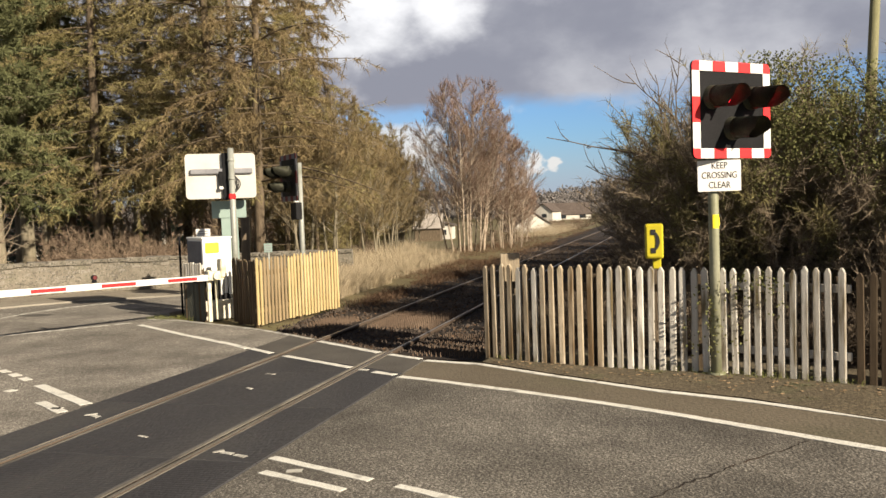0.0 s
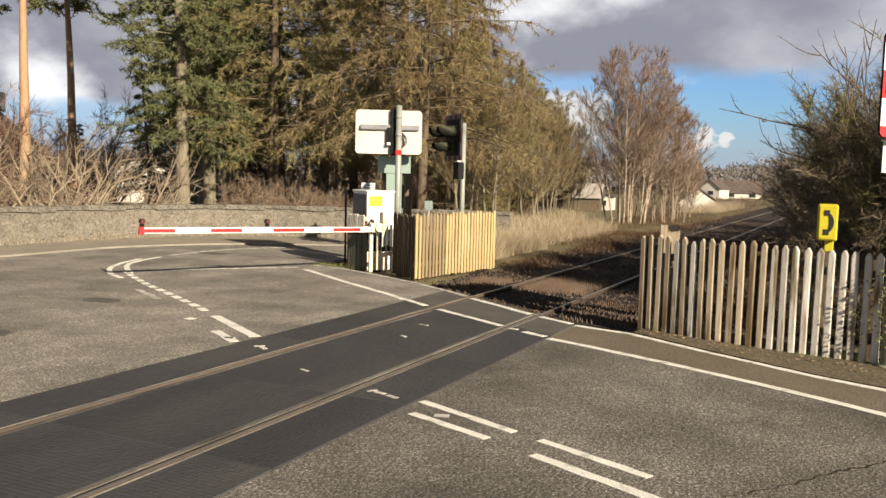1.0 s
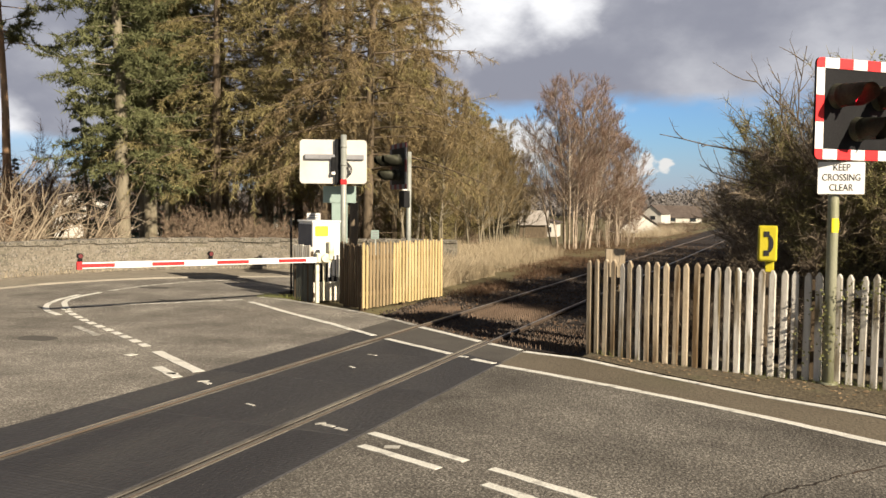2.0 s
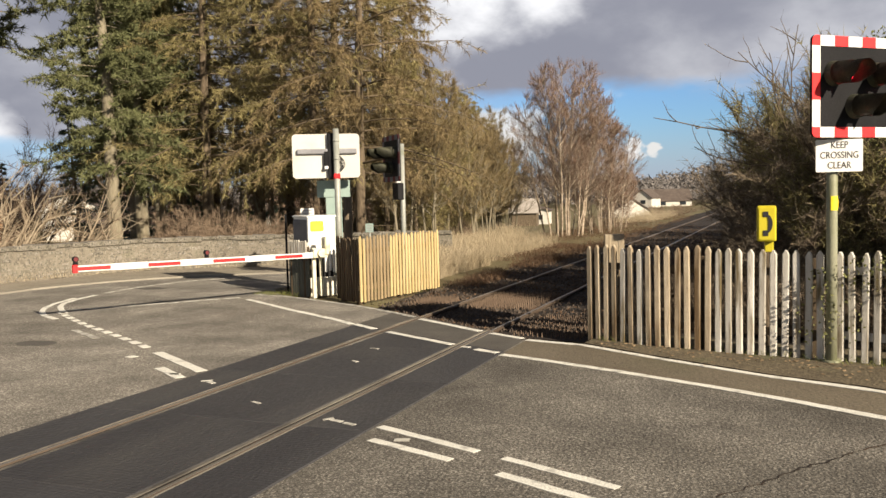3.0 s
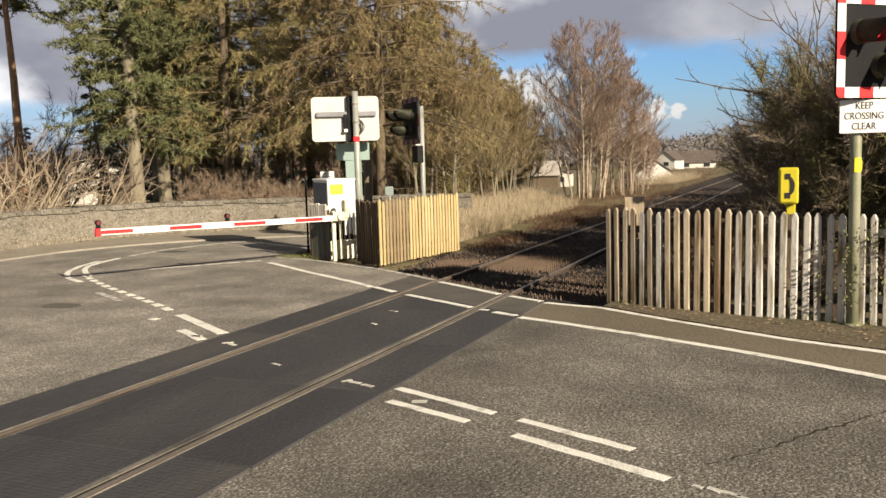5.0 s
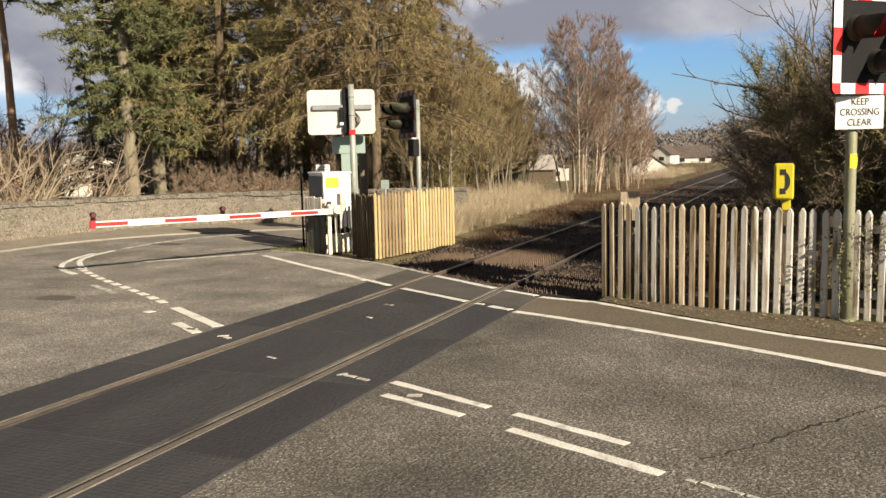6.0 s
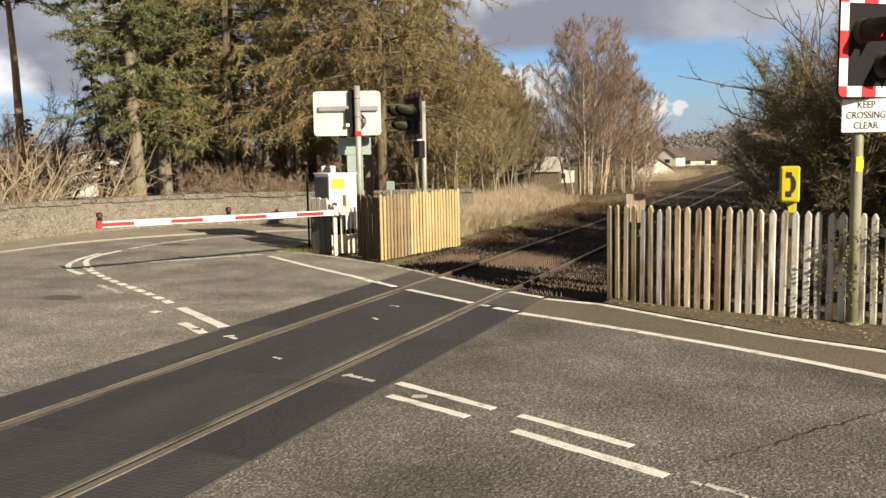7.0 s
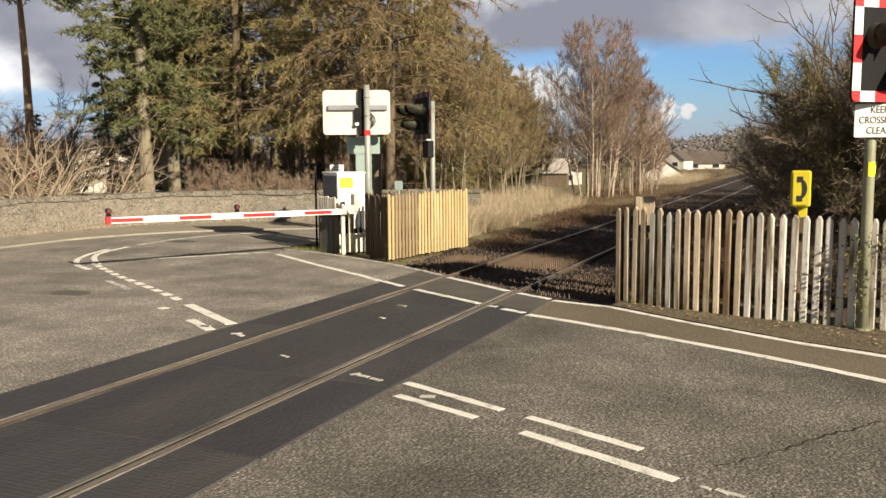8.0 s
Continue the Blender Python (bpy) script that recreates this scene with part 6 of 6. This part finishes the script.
def plant_all():
    # larches and other moss-grown conifers, beyond the wall
    larch_a = conifer(21, "tall larch with olive mossy drooping winter twigs", 17, 0.24, 3.2, 5.2, "bark_dark", "larch_twig", 0.05, (0, 0, -0.35), 84, 14, 42, 0.25, 0.022, (0, 0, -0.35), "larch", bare=5, spread=0.75, min_u=0.1)
    larch_b = conifer(22, "leaning brown larch with hanging bare branches", 15, 0.20, 3.0, 4.6, "bark_dark", "larch_deep", 0.20, (0, 0, -0.55), 80, 14, 42, 0.25, 0.022, (0, 0, -0.4), "larch", bare=4, spread=0.75, min_u=0.1)
    larch_c = conifer(23, "slender larch with ochre twigs beside the railway", 11, 0.14, 2.2, 2.9, "bark_dark", "larch_twig", 0.45, (0, 0, -0.25), 60, 12, 32, 0.22, 0.021, (0, 0, -0.15), "larch", bare=8, spread=0.75, min_u=0.1)

    def spots(rows):
        return [(*by_view(h, d), z, rz, s) for h, d, z, rz, s in rows]

    stand(larch_a, spots([(-30.0, 31, -0.1, 0, 1.0), (-28.6, 36, -0.1, 80, 1.08), (-33.8, 37, -0.1, 200, 1.1), (-36.5, 42, -0.1, 30, 1.0), (-37.0, 33, -0.1, 140, 0.95), (-38.6, 40, -0.1, 60, 1.05)]))
    stand(larch_b, spots([(-27.3, 29, -0.1, 40, 1.0), (-24.6, 37, -0.1, 120, 0.72), (-31.8, 40, -0.1, 250, 1.1)]))
    stand(larch_c, spots([(-21.6, 36, -0.1, 0, 0.58), (-19.8, 40, -0.2, 90, 0.55), (-23.7, 33, -0.1, 200, 0.66), (-18.9, 46, -0.3, 300, 0.55), (-20.6, 50, -0.4, 45, 0.72), (-25.6, 32, -0.1, 130, 0.85)]))
    # dark pines and spruces
    pine = conifer(31, "tall dark green conifer with a pale bare trunk", 17, 0.26, 3.3, 2.35, "bark_pale", "needle", -0.05, (0, 0, -0.05), 170, 9, 44, 0.24, 0.042, (0, 0, -0.12), "dark_conifer", bare=6, spread=0.95, taper=0.5, min_u=0.10)
    stand(pine, spots([(-42.6, 31, -0.1, 0, 1.0), (-39.9, 37, -0.1, 100, 1.0), (-41.0, 35, -0.1, 300, 1.02), (-41.4, 42, -0.2, 210, 1.0)]))
    spruce = conifer(32, "blue-green spruce among the larches", 10, 0.16, 0.8, 2.4, "bark_dark", "needle_blue", -0.1, (0, 0, -0.2), 46, 9, 44, 0.22, 0.05, (0, 0, -0.1), "spruce", spread=0.8, taper=0.9)
    stand(spruce, spots([(-37.9, 41, -0.1, 0, 0.62), (-40.9, 44, -0.1, 70, 0.60), (-48.8, 64, -0.8, 20, 0.55), (-33.0, 48, -0.2, 20, 0.7), (-44.6, 50, -0.3, 160, 0.75), (-42.3, 47, -0.3, 240, 0.7)]))
    scots = conifer(33, "tall Scots pine with a bare orange trunk", 17, 0.25, 9.0, 3.0, "bark_orange", "needle", 0.10, (0, 0, 0.1), 40, 10, 50, 0.24, 0.045, (0, 0, 0.1), "scots_pine", bare=0, spread=0.9, taper=0.3, lean=-0.015, min_u=0.5)
    stand(scots, spots([(-48.9, 45, -0.4, 0, 1.0), (-51.7, 42, -0.4, 150, 1.06), (-55.5, 47, -0.4, 70, 1.0)]))
    # birch clump by the line
    tall = birch(41, "clump of bare birches with reddish twigs and pale stems", 18, 8.3, 2.7, 0.8, "bark_birch", "birch_twig", 34, 6, 12, 0.27, 0.008, "birch_clump", slant=0.0)
    stand(tall, [(*by_view(-13.8, 39), -0.35, 0, 1.0)])
    short = birch(46, "lower birch clump with thin pale stems and purplish twigs", 12, 6.2, 2.0, 0.9, "bark_birch", "birch_twig", 30, 6, 12, 0.26, 0.008, "birch_clump", stem_r=0.035)
    stand(short, [(*by_view(-11.6, 41), -0.4, 130, 1.0), (*by_view(-10.6, 47), -0.5, 30, 0.62)])
    slim = birch(47, "slim bare young tree with pale stems and brown twigs", 3, 6.4, 1.5, 0.45, "bark_pale", "larch_deep", 34, 5, 13, 0.30, 0.013, "slim_tree", stem_r=0.06, low=0.22, reach=0.30)
    stand(slim, spots([(-27.6, 30, -0.1, 0, 1.1), (-26.4, 33, -0.1, 60, 1.1), (-25.0, 30, -0.1, 130, 1.05), (-23.9, 36, -0.1, 200, 1.12), (-22.7, 31, -0.1, 20, 0.98), (-21.6, 35, -0.1, 100, 1.02), (-20.4, 40, -0.2, 170, 1.02), (-19.2, 37, -0.2, 240, 0.84), (-18.3, 43, -0.3, 320, 0.82), (-17.5, 47, -0.4, 60, 0.80), (-18.7, 38, -0.2, 15, 0.9), (-17.9, 41, -0.3, 210, 0.85), (-20.0, 34, -0.2, 290, 0.85), (-29.4, 34, -0.1, 45, 1.0), (-31.0, 38, -0.1, 155, 1.1), (-28.0, 42, -0.2, 265, 1.2), (-25.6, 44, -0.2, 5, 1.25), (-23.2, 46, -0.3, 95, 1.2), (-21.0, 48, -0.3, 185, 1.1), (-33.0, 36, -0.1, 275, 1.0), (-35.2, 38, -0.1, 35, 1.1)]))
    # scrub beyond the wall
    pale = shrub(42, "pale sprawling bare shrub behind the wall", 3.4, 4.0, 12, "scrub_pale", "scrub_twig", 10, 11, 0.30, 0.009, "bare_shrub", up=1.05, stem_r=0.042, spread=0.6, sub_sd=0.75, sub_len=(0.22, 0.46), wander=0.17, sub_r=0.015)
    stand(pale, spots([(-47.7, 28, -0.1, 0, 1.1), (-49.4, 29, -0.1, 90, 1.15), (-51.5, 28, -0.1, 200, 1.2), (-55.0, 29, -0.1, 300, 1.3), (-51.4, 34, -0.2, 20, 1.4), (-53.5, 30, -0.2, 160, 1.3)]))
    tan = shrub(43, "dense tan-brown thicket behind the wall", 2.6, 4.2, 30, "bark_dark", "scrub_twig", 10, 34, 0.32, 0.015, "thicket_bush", up=0.95, stem_r=0.02, spread=0.6)
    stand(tan, spots([(-36.6, 29, -0.1, 0, 0.8), (-34.5, 28, -0.1, 90, 0.85), (-31.5, 30, -0.1, 10, 0.6), (-28.5, 36, -0.1, 190, 0.55), (-25.5, 36, -0.1, 270, 0.5), (-22.9, 40, -0.1, 30, 0.5), (-52.5, 38, -0.4, 120, 1.2), (-21.8, 36, -0.2, 160, 0.5), (-20.2, 45, -0.4, 280, 0.6), (-34.0, 52, -0.6, 50, 1.5), (-27.0, 55, -0.6, 90, 1.6), (-22.0, 60, -0.7, 10, 1.5), (-9.6, 88, -1.9, 10, 0.75), (-11.6, 84, -1.7, 120, 0.8), (-7.4, 115, -2.0, 40, 0.85), (-6.2, 105, -1.8, 200, 0.85), (-8.6, 125, -2.1, 310, 0.7), (-6.5, 165, -2.4, 60, 0.75), (-8.1, 172, -2.4, 160, 0.6)]))
    red = shrub(44, "tall reddish-brown bare tree crown behind the shrubs", 6.2, 4.6, 20, "bark_dark", "birch_twig", 18, 28, 0.5, 0.022, "bare_tree", up=1.2, stem_r=0.06, spread=0.4, category="tree")
    stand(red, spots([(-50.8, 46, -0.5, 0, 1.0), (-54.5, 44, -0.5, 90, 1.15), (-47.6, 56, -0.6, 200, 0.85), (-39.2, 54, -0.6, 30, 0.8), (-40.4, 60, -0.7, 130, 0.85), (-36.6, 50, -0.5, 330, 0.7), (-20.2, 60, -0.8, 10, 0.7), (-21.4, 62, -0.8, 100, 0.95), (-30.0, 62, -0.8, 60, 1.2), (-24.5, 64, -0.8, 160, 1.2)]))
    ochre = dome(45, "small bushy bare tree with ochre twigs near the line", 6.2, 2.0, 22, "bark_dark", "larch_twig", 44, 26, 0.26, 0.013, "young_tree", low=0.18, foot=0.5, stem_r=0.035, sub=(0.4, 0.9), out=0.35, spread=0.6, category="tree", mid=0.5, upright=0.3)
    stand(ochre, spots([(-22.9, 34, -0.1, 0, 1.0), (-20.9, 38, -0.2, 90, 0.95), (-19.8, 44, -0.3, 200, 0.95), (-18.6, 47, -0.4, 300, 0.8), (-25.0, 33, -0.1, 150, 1.1)]))
    # thicket on the near side of the line
    hedge = dome(51, "dark tangled thicket of bare hawthorn behind the fence", 3.6, 2.1, 30, "bark_dark", "hedge_twig", 38, 24, 0.22, 0.010, "thicket", low=0.12, foot=1.6, stem_r=0.018, sub=(0.3, 0.7), out=0.4, spread=0.65, mid=0.45)
    stand(hedge, [(5.25, 13.4, 0.0, 0, 0.92), (6.9, 12.9, 0.1, 100, 0.95), (4.95, 15.2, 0.05, 200, 0.98), (6.7, 15.2, 0.2, 30, 1.02), (5.25, 17.4, 0.05, 20, 1.05), (6.6, 18.0, 0.2, 190, 1.05), (5.2, 20.2, 0.0, 220, 1.1), (5.1, 23.4, 0.0, 300, 1.05), (5.1, 26.5, 0.0, 10, 0.95), (8.5, 12.6, 0.2, 80, 1.0), (10.0, 11.9, 0.3, 130, 1.0), (8.4, 15.4, 0.3, 150, 1.05), (4.9, 31, 0.0, 100, 0.70), (5.2, 38, 0.0, 40, 0.66), (5.6, 48, -0.1, 250, 0.62), (5.0, 28.5, 0.0, 60, 0.85), (4.9, 34, 0.0, 170, 0.85), (5.0, 42, 0.0, 280, 0.9), (5.8, 36, 0.0, 20, 1.1), (5.9, 30, 0.0, 140, 1.1), (6.3, 25, 0.1, 240, 1.1), (6.2, 21.5, 0.1, 330, 1.1)])
    mossy = dome(52, "moss-green upper thicket growth with fine twigs", 4.1, 1.9, 24, "bark_dark", "moss_twig", 40, 26, 0.20, 0.011, "thicket", low=0.3, foot=1.0, stem_r=0.018, sub=(0.3, 0.7), out=0.4, spread=0.7, mid=0.5)
    stand(mossy, [(5.9, 13.2, 0.1, 0, 0.90), (5.2, 15.6, 0.1, 120, 1.02), (5.55, 14.2, 0.1, 20, 1.0), (7.7, 13.4, 0.2, 220, 0.92), (5.0, 18.9, 0.1, 60, 0.92), (9.4, 12.4, 0.3, 300, 0.95), (5.2, 22.6, 0.1, 200, 0.74)])
    low = shrub(53, "low dark bramble tangle close behind the fence", 1.35, 1.6, 26, "bark_dark", "bramble_twig", 10, 36, 0.16, 0.012, "bramble", up=0.85, stem_r=0.010, spread=0.8, twig_bend=(0, 0, -0.05))
    stand(low, [(3.7, 12.2, -0.05, 0, 0.85), (3.1, 12.6, -0.1, 40, 0.75), (4.4, 11.8, 0.0, 70, 0.85), (5.3, 11.5, 0.0, 150, 0.9), (6.3, 11.2, 0.0, 220, 0.9), (7.3, 10.9, 0.0, 300, 0.9), (8.4, 10.6, 0.0, 30, 0.9), (3.9, 13.0, 0.0, 110, 0.9), (4.9, 12.4, 0.05, 250, 1.1), (9.6, 10.2, 0.0, 90, 0.9), (4.1, 14.2, 0.0, 180, 0.9), (4.0, 16.0, 0.0, 280, 0.9), (3.9, 18.6, 0.0, 20, 0.9), (3.8, 22, 0.0, 20, 0.9), (3.8, 27, 0.0, 200, 0.9)])


plant_all()


def bare_limb():
    """A long dark limb that reaches out of the thicket over the line."""
    w = Wood(61)
    t = tagged(new("bare_limb"), "long crooked bare limb reaching out of the thicket", "branch")
    for start, d, ln, r in (((5.4, 13.2, 2.45), (-1.0, 0.15, 0.04), 2.9, 0.024), ((5.0, 13.0, 2.2), (-0.95, 0.1, 0.12), 1.9, 0.014), ((5.1, 13.5, 2.7), (-0.8, 0.1, 0.45), 1.8, 0.014), ((4.6, 13.3, 2.5), (-0.45, 0.1, 0.85), 1.7, 0.014), ((4.75, 13.4, 2.5), (-0.12, 0.1, 1.0), 1.8, 0.013)):
        path = w.curve(start, np.array(d) / np.linalg.norm(d), ln, (0, 0, 0.15), 0.10, 9)
        w.tube(path, r, 0.006, 6)
        for k in range(9):
            i = 2 + k % 6
            dd = path[i + 1] - path[i]
            dd = dd / np.linalg.norm(dd) + w.rs.normal(0, 0.6, 3) + (0, 0, 0.25)
            sp = w.curve(path[i], dd / np.linalg.norm(dd), w.rs.uniform(0.35, 0.8), (0, 0, 0.2), 0.14, 5)
            w.tube(sp, 0.009, 0.003, 4)
            w.twigs(sp, 5, 0.18, 0.008, 0.5, (0, 0, 0.1))
    w.wood_mesh("limb", M["bark_dark"], t)
    w.crown_mesh("twigwork", M["hedge_twig"], t)


bare_limb()


def leaf_cloud(rs, n, centre, size, leaf, droop=0.3):
    """Small pointed leaves, two triangles each, filling a lumpy volume."""
    d = rs.normal(0, 1, (n, 3))
    d /= np.linalg.norm(d, axis=1, keepdims=True)
    p = np.array(centre) + d * np.array(size) * (rs.rand(n, 1) ** 0.25)
    a = rs.normal(0, 1, (n, 3))
    a /= np.linalg.norm(a, axis=1, keepdims=True)
    b = np.cross(a, rs.normal(0, 1, (n, 3)))
    b /= np.linalg.norm(b, axis=1, keepdims=True)
    s = leaf * rs.uniform(0.6, 1.3, (n, 1))
    q = [p - a * s * 0.5, p + b * s * 0.42, p + a * s * 0.6, p - b * s * 0.42]
    return np.concatenate([np.stack([q[0], q[1], q[2]], 1), np.stack([q[0], q[2], q[3]], 1)])


def ivy():
    rs = np.random.RandomState(71)
    t = tagged(new("ivy"), "glossy ivy growing over the thicket top", "ivy", kind="stuff")
    out = []
    for c, s, n in (((6.05, 12.0, 3.25), (0.8, 0.6, 0.65), 1300), ((6.7, 12.1, 3.0), (0.9, 0.6, 0.8), 1500), ((5.75, 12.2, 3.65), (0.4, 0.4, 0.28), 350), ((7.2, 11.9, 2.7), (0.8, 0.6, 0.8), 1200), ((7.9, 11.9, 2.9), (0.8, 0.6, 0.7), 900), ((5.75, 11.9, 2.7), (0.4, 0.4, 0.8), 500)):
        out.append(leaf_cloud(rs, int(n * 2.0), c, s, 0.034))
    tri_mesh("leaves", np.concatenate(out), M["ivy"], t)
    t = tagged(new("ivy"), "ragged ivy climbing the signal pole and fence", "ivy", kind="stuff")
    out = []
    for c, s, n in (((4.93, 9.44, 0.55), (0.09, 0.07, 0.42), 130), ((4.86, 9.47, 0.85), (0.12, 0.06, 0.2), 70), ((5.25, 9.42, 0.95), (0.28, 0.06, 0.22), 110), ((5.45, 9.32, 1.05), (0.15, 0.06, 0.14), 90), ((5.15, 9.42, 0.45), (0.15, 0.06, 0.3), 60), ((4.7, 9.53, 0.4), (0.12, 0.05, 0.25), 45), ((5.6, 9.28, 0.8), (0.12, 0.05, 0.25), 45)):
        out.append(leaf_cloud(rs, int(n * 0.6), c, s, 0.032))
    tri_mesh("leaves", np.concatenate(out), M["ivy"], t)


ivy()


def blades(rs, x, y, z, length, width, lean):
    n = len(x)
    base = np.stack([x, y, z], -1)
    a = rs.uniform(0, 6.3, n)
    d = np.stack([np.cos(a) * lean * rs.rand(n), np.sin(a) * lean * rs.rand(n), np.ones(n)], -1)
    d /= np.linalg.norm(d, axis=1, keepdims=True)
    b = rs.uniform(0, 6.3, n)
    s = np.stack([np.cos(b), np.sin(b), 0 * b], -1) * (width * rs.uniform(0.6, 1.3, n))[:, None] / 2
    ln = (length * rs.uniform(0.5, 1.2, n))[:, None]
    mid = base + d * ln * 0.55
    tip = base + d * ln + np.stack([np.cos(a), np.sin(a), -0.3 + 0 * a], -1) * ln * 0.25 * lean
    return np.concatenate([np.stack([base - s, base + s, mid], 1), np.stack([mid - s * 0.8, mid + s * 0.8, tip], 1)])


def grasses():
    rs = np.random.RandomState(81)

    def patch(name, label, mat, polys, n, length, width, lean, z=-0.08):
        out = []
        for (x0, x1, y0, y1), k in polys:
            m = int(n * k)
            x, y = rs.uniform(x0, x1, m), rs.uniform(y0, y1, m)
            clump = np.array([noise.noise((a * 0.9, b * 0.9, 3.0)) for a, b in zip(x, y)])
            keep = clump > -0.18
            x, y, c = x[keep], y[keep], clump[keep]
            out.append(blades(rs, x, y, np.full(len(x), z), length * (0.75 + 0.6 * (c + 0.18)), width, lean))
        ob = tri_mesh(name, np.concatenate(out), M[mat])
        return tagged(ob, label, "grass", kind="stuff")

    patch("dry_grass", "tall pale dry winter grass beside the railway", "straw", (((-5.2, -2.9, 16.6, 19), 0.7), ((-5.8, -3.0, 19, 21.8), 1.5), ((-7.5, -3.2, 23, 30), 0.9), ((-9.0, -6.0, 30, 38), 0.4), ((-5.5, -3.2, 52, 66), 0.25)), 16000, 0.66, 0.010, 0.6)
    patch("dead_bracken", "low russet dead bracken along the track", "bracken", (((-2.3, -1.45, 16.4, 24), 0.6), ((-3.6, -1.4, 23, 30), 0.9), ((-6.0, -1.4, 30, 44), 1.3), ((-5.5, -1.5, 44, 64), 0.6), ((1.5, 2.9, 13, 26), 0.6), ((2.4, 4.2, 11.2, 22), 0.5)), 6000, 0.24, 0.018, 0.9, -0.10)
    patch("verge_grass", "short green grass at the roadside edges", "green_grass", (((-5.3, -4.2, 13.9, 15.2), 0.4), ((-5.3, -2.3, 15.2, 16.6), 0.6)), 5000, 0.14, 0.01, 0.8, -0.05)
    # tufts at the wall's foot
    out = []
    for p in resample(WALL, 0.07):
        if p.y > 4:
            k = 3
            x = p.x + rs.normal(0.30, 0.06, k) * (1 if p.y < 18 else 0.5)
            y = p.y + rs.normal(-0.12 if p.y > 16 else 0, 0.06, k) - (0.2 if p.y > 18 else 0)
            out.append(blades(rs, x, y, np.full(k, 0.07), np.full(k, 0.22), 0.012, 0.9))
    tagged(tri_mesh("wall_grass", np.concatenate(out), M["straw"]), "dry grass tufts at the foot of the wall", "grass", kind="stuff")
    # dead leaves on the verge
    n = 380
    u = rs.rand(n)
    fx = 2.3 + 6 * u
    fy = 10.25 - 0.315 * (fx - 2.2) - np.abs(rs.normal(0.12, 0.28, n))
    c = leaf_cloud(rs, n, (0, 0, 0), (0.001, 0.001, 0.001), 0.045)
    off = np.stack([fx, fy, np.full(n, 0.022)], -1)
    c[:, :, 2] *= 0.25
    c += np.concatenate([off, off])[:, None]
    tagged(tri_mesh("dead_leaves", c, M["leaf_litter"]), "dead brown leaves scattered along the fence foot", "leaves", kind="stuff")
    # leaf litter between and beside the rails
    n = 5200
    lx, ly = rs.uniform(-2.5, 2.4, n), 11.0 + 36 * rs.rand(n) ** 1.6
    keep = (ly > 10.24 - 0.715 * (lx - 1.34) + 0.15) & (np.abs(np.abs(lx) - 0.75) > 0.07)
    lx, ly = lx[keep], ly[keep]
    c = leaf_cloud(rs, len(lx), (0, 0, 0), (0.001, 0.001, 0.001), 0.06)
    off = np.stack([lx, ly, np.full(len(lx), -0.036)], -1)
    c[:, :, 2] *= 0.4
    c += np.concatenate([off, off])[:, None]
    tagged(tri_mesh("track_litter", c, M["bracken"]), "dead leaves and debris on the ballast", "leaves", kind="stuff")
    x = rs.uniform(2.3, 6.4, 420)
    y = 10.36 - 0.30 * (x - 2.2) + rs.normal(-0.02, 0.04, 420)
    tagged(tri_mesh("fence_grass", blades(rs, x, y, np.full(420, 0.0), np.full(420, 0.10), 0.009, 0.9), M["green_grass"]), "thin grass and weeds at the fence foot", "grass", kind="stuff")


grasses()


def far_land():
    """Far woods and low hills on the skyline, one mass of small clumps."""
    rs = np.random.RandomState(91)
    out = []
    for dist, lo, hi, h, n in ((230, -60, 14, 5.5, 420), (330, -60, 16, 13, 520), (480, -62, 20, 23, 520)):
        for k in range(n):
            a = radians(rs.uniform(lo, hi))
            d = dist * rs.uniform(0.9, 1.1)
            x, y = 4.6 + d * math.sin(a), -0.5 + d * math.cos(a)
            r = dist * rs.uniform(0.006, 0.013)
            top = h * (0.55 + 0.45 * noise.noise((a * 9, dist * 0.01, 1.0))) * rs.uniform(0.6, 1.0)
            m = 200
            dd = rs.normal(0, 1, (m, 3))
            dd /= np.linalg.norm(dd, axis=1, keepdims=True)
            p = np.array([x, y, -0.8 + top * 0.5]) + dd * np.array([r, r, top * 0.5])
            e = rs.normal(0, r * 0.15, (m, 2, 3))
            out.append(np.stack([p, p + e[:, 0], p + e[:, 1]], 1))
    tagged(tri_mesh("far_wood", np.concatenate(out), M["far_wood"]), "distant bare winter woodland on the skyline", "woodland", kind="stuff")


far_land()


def motions():
    """Nothing but the camera moves: the barrier lies lowered throughout."""
    return None


motions()
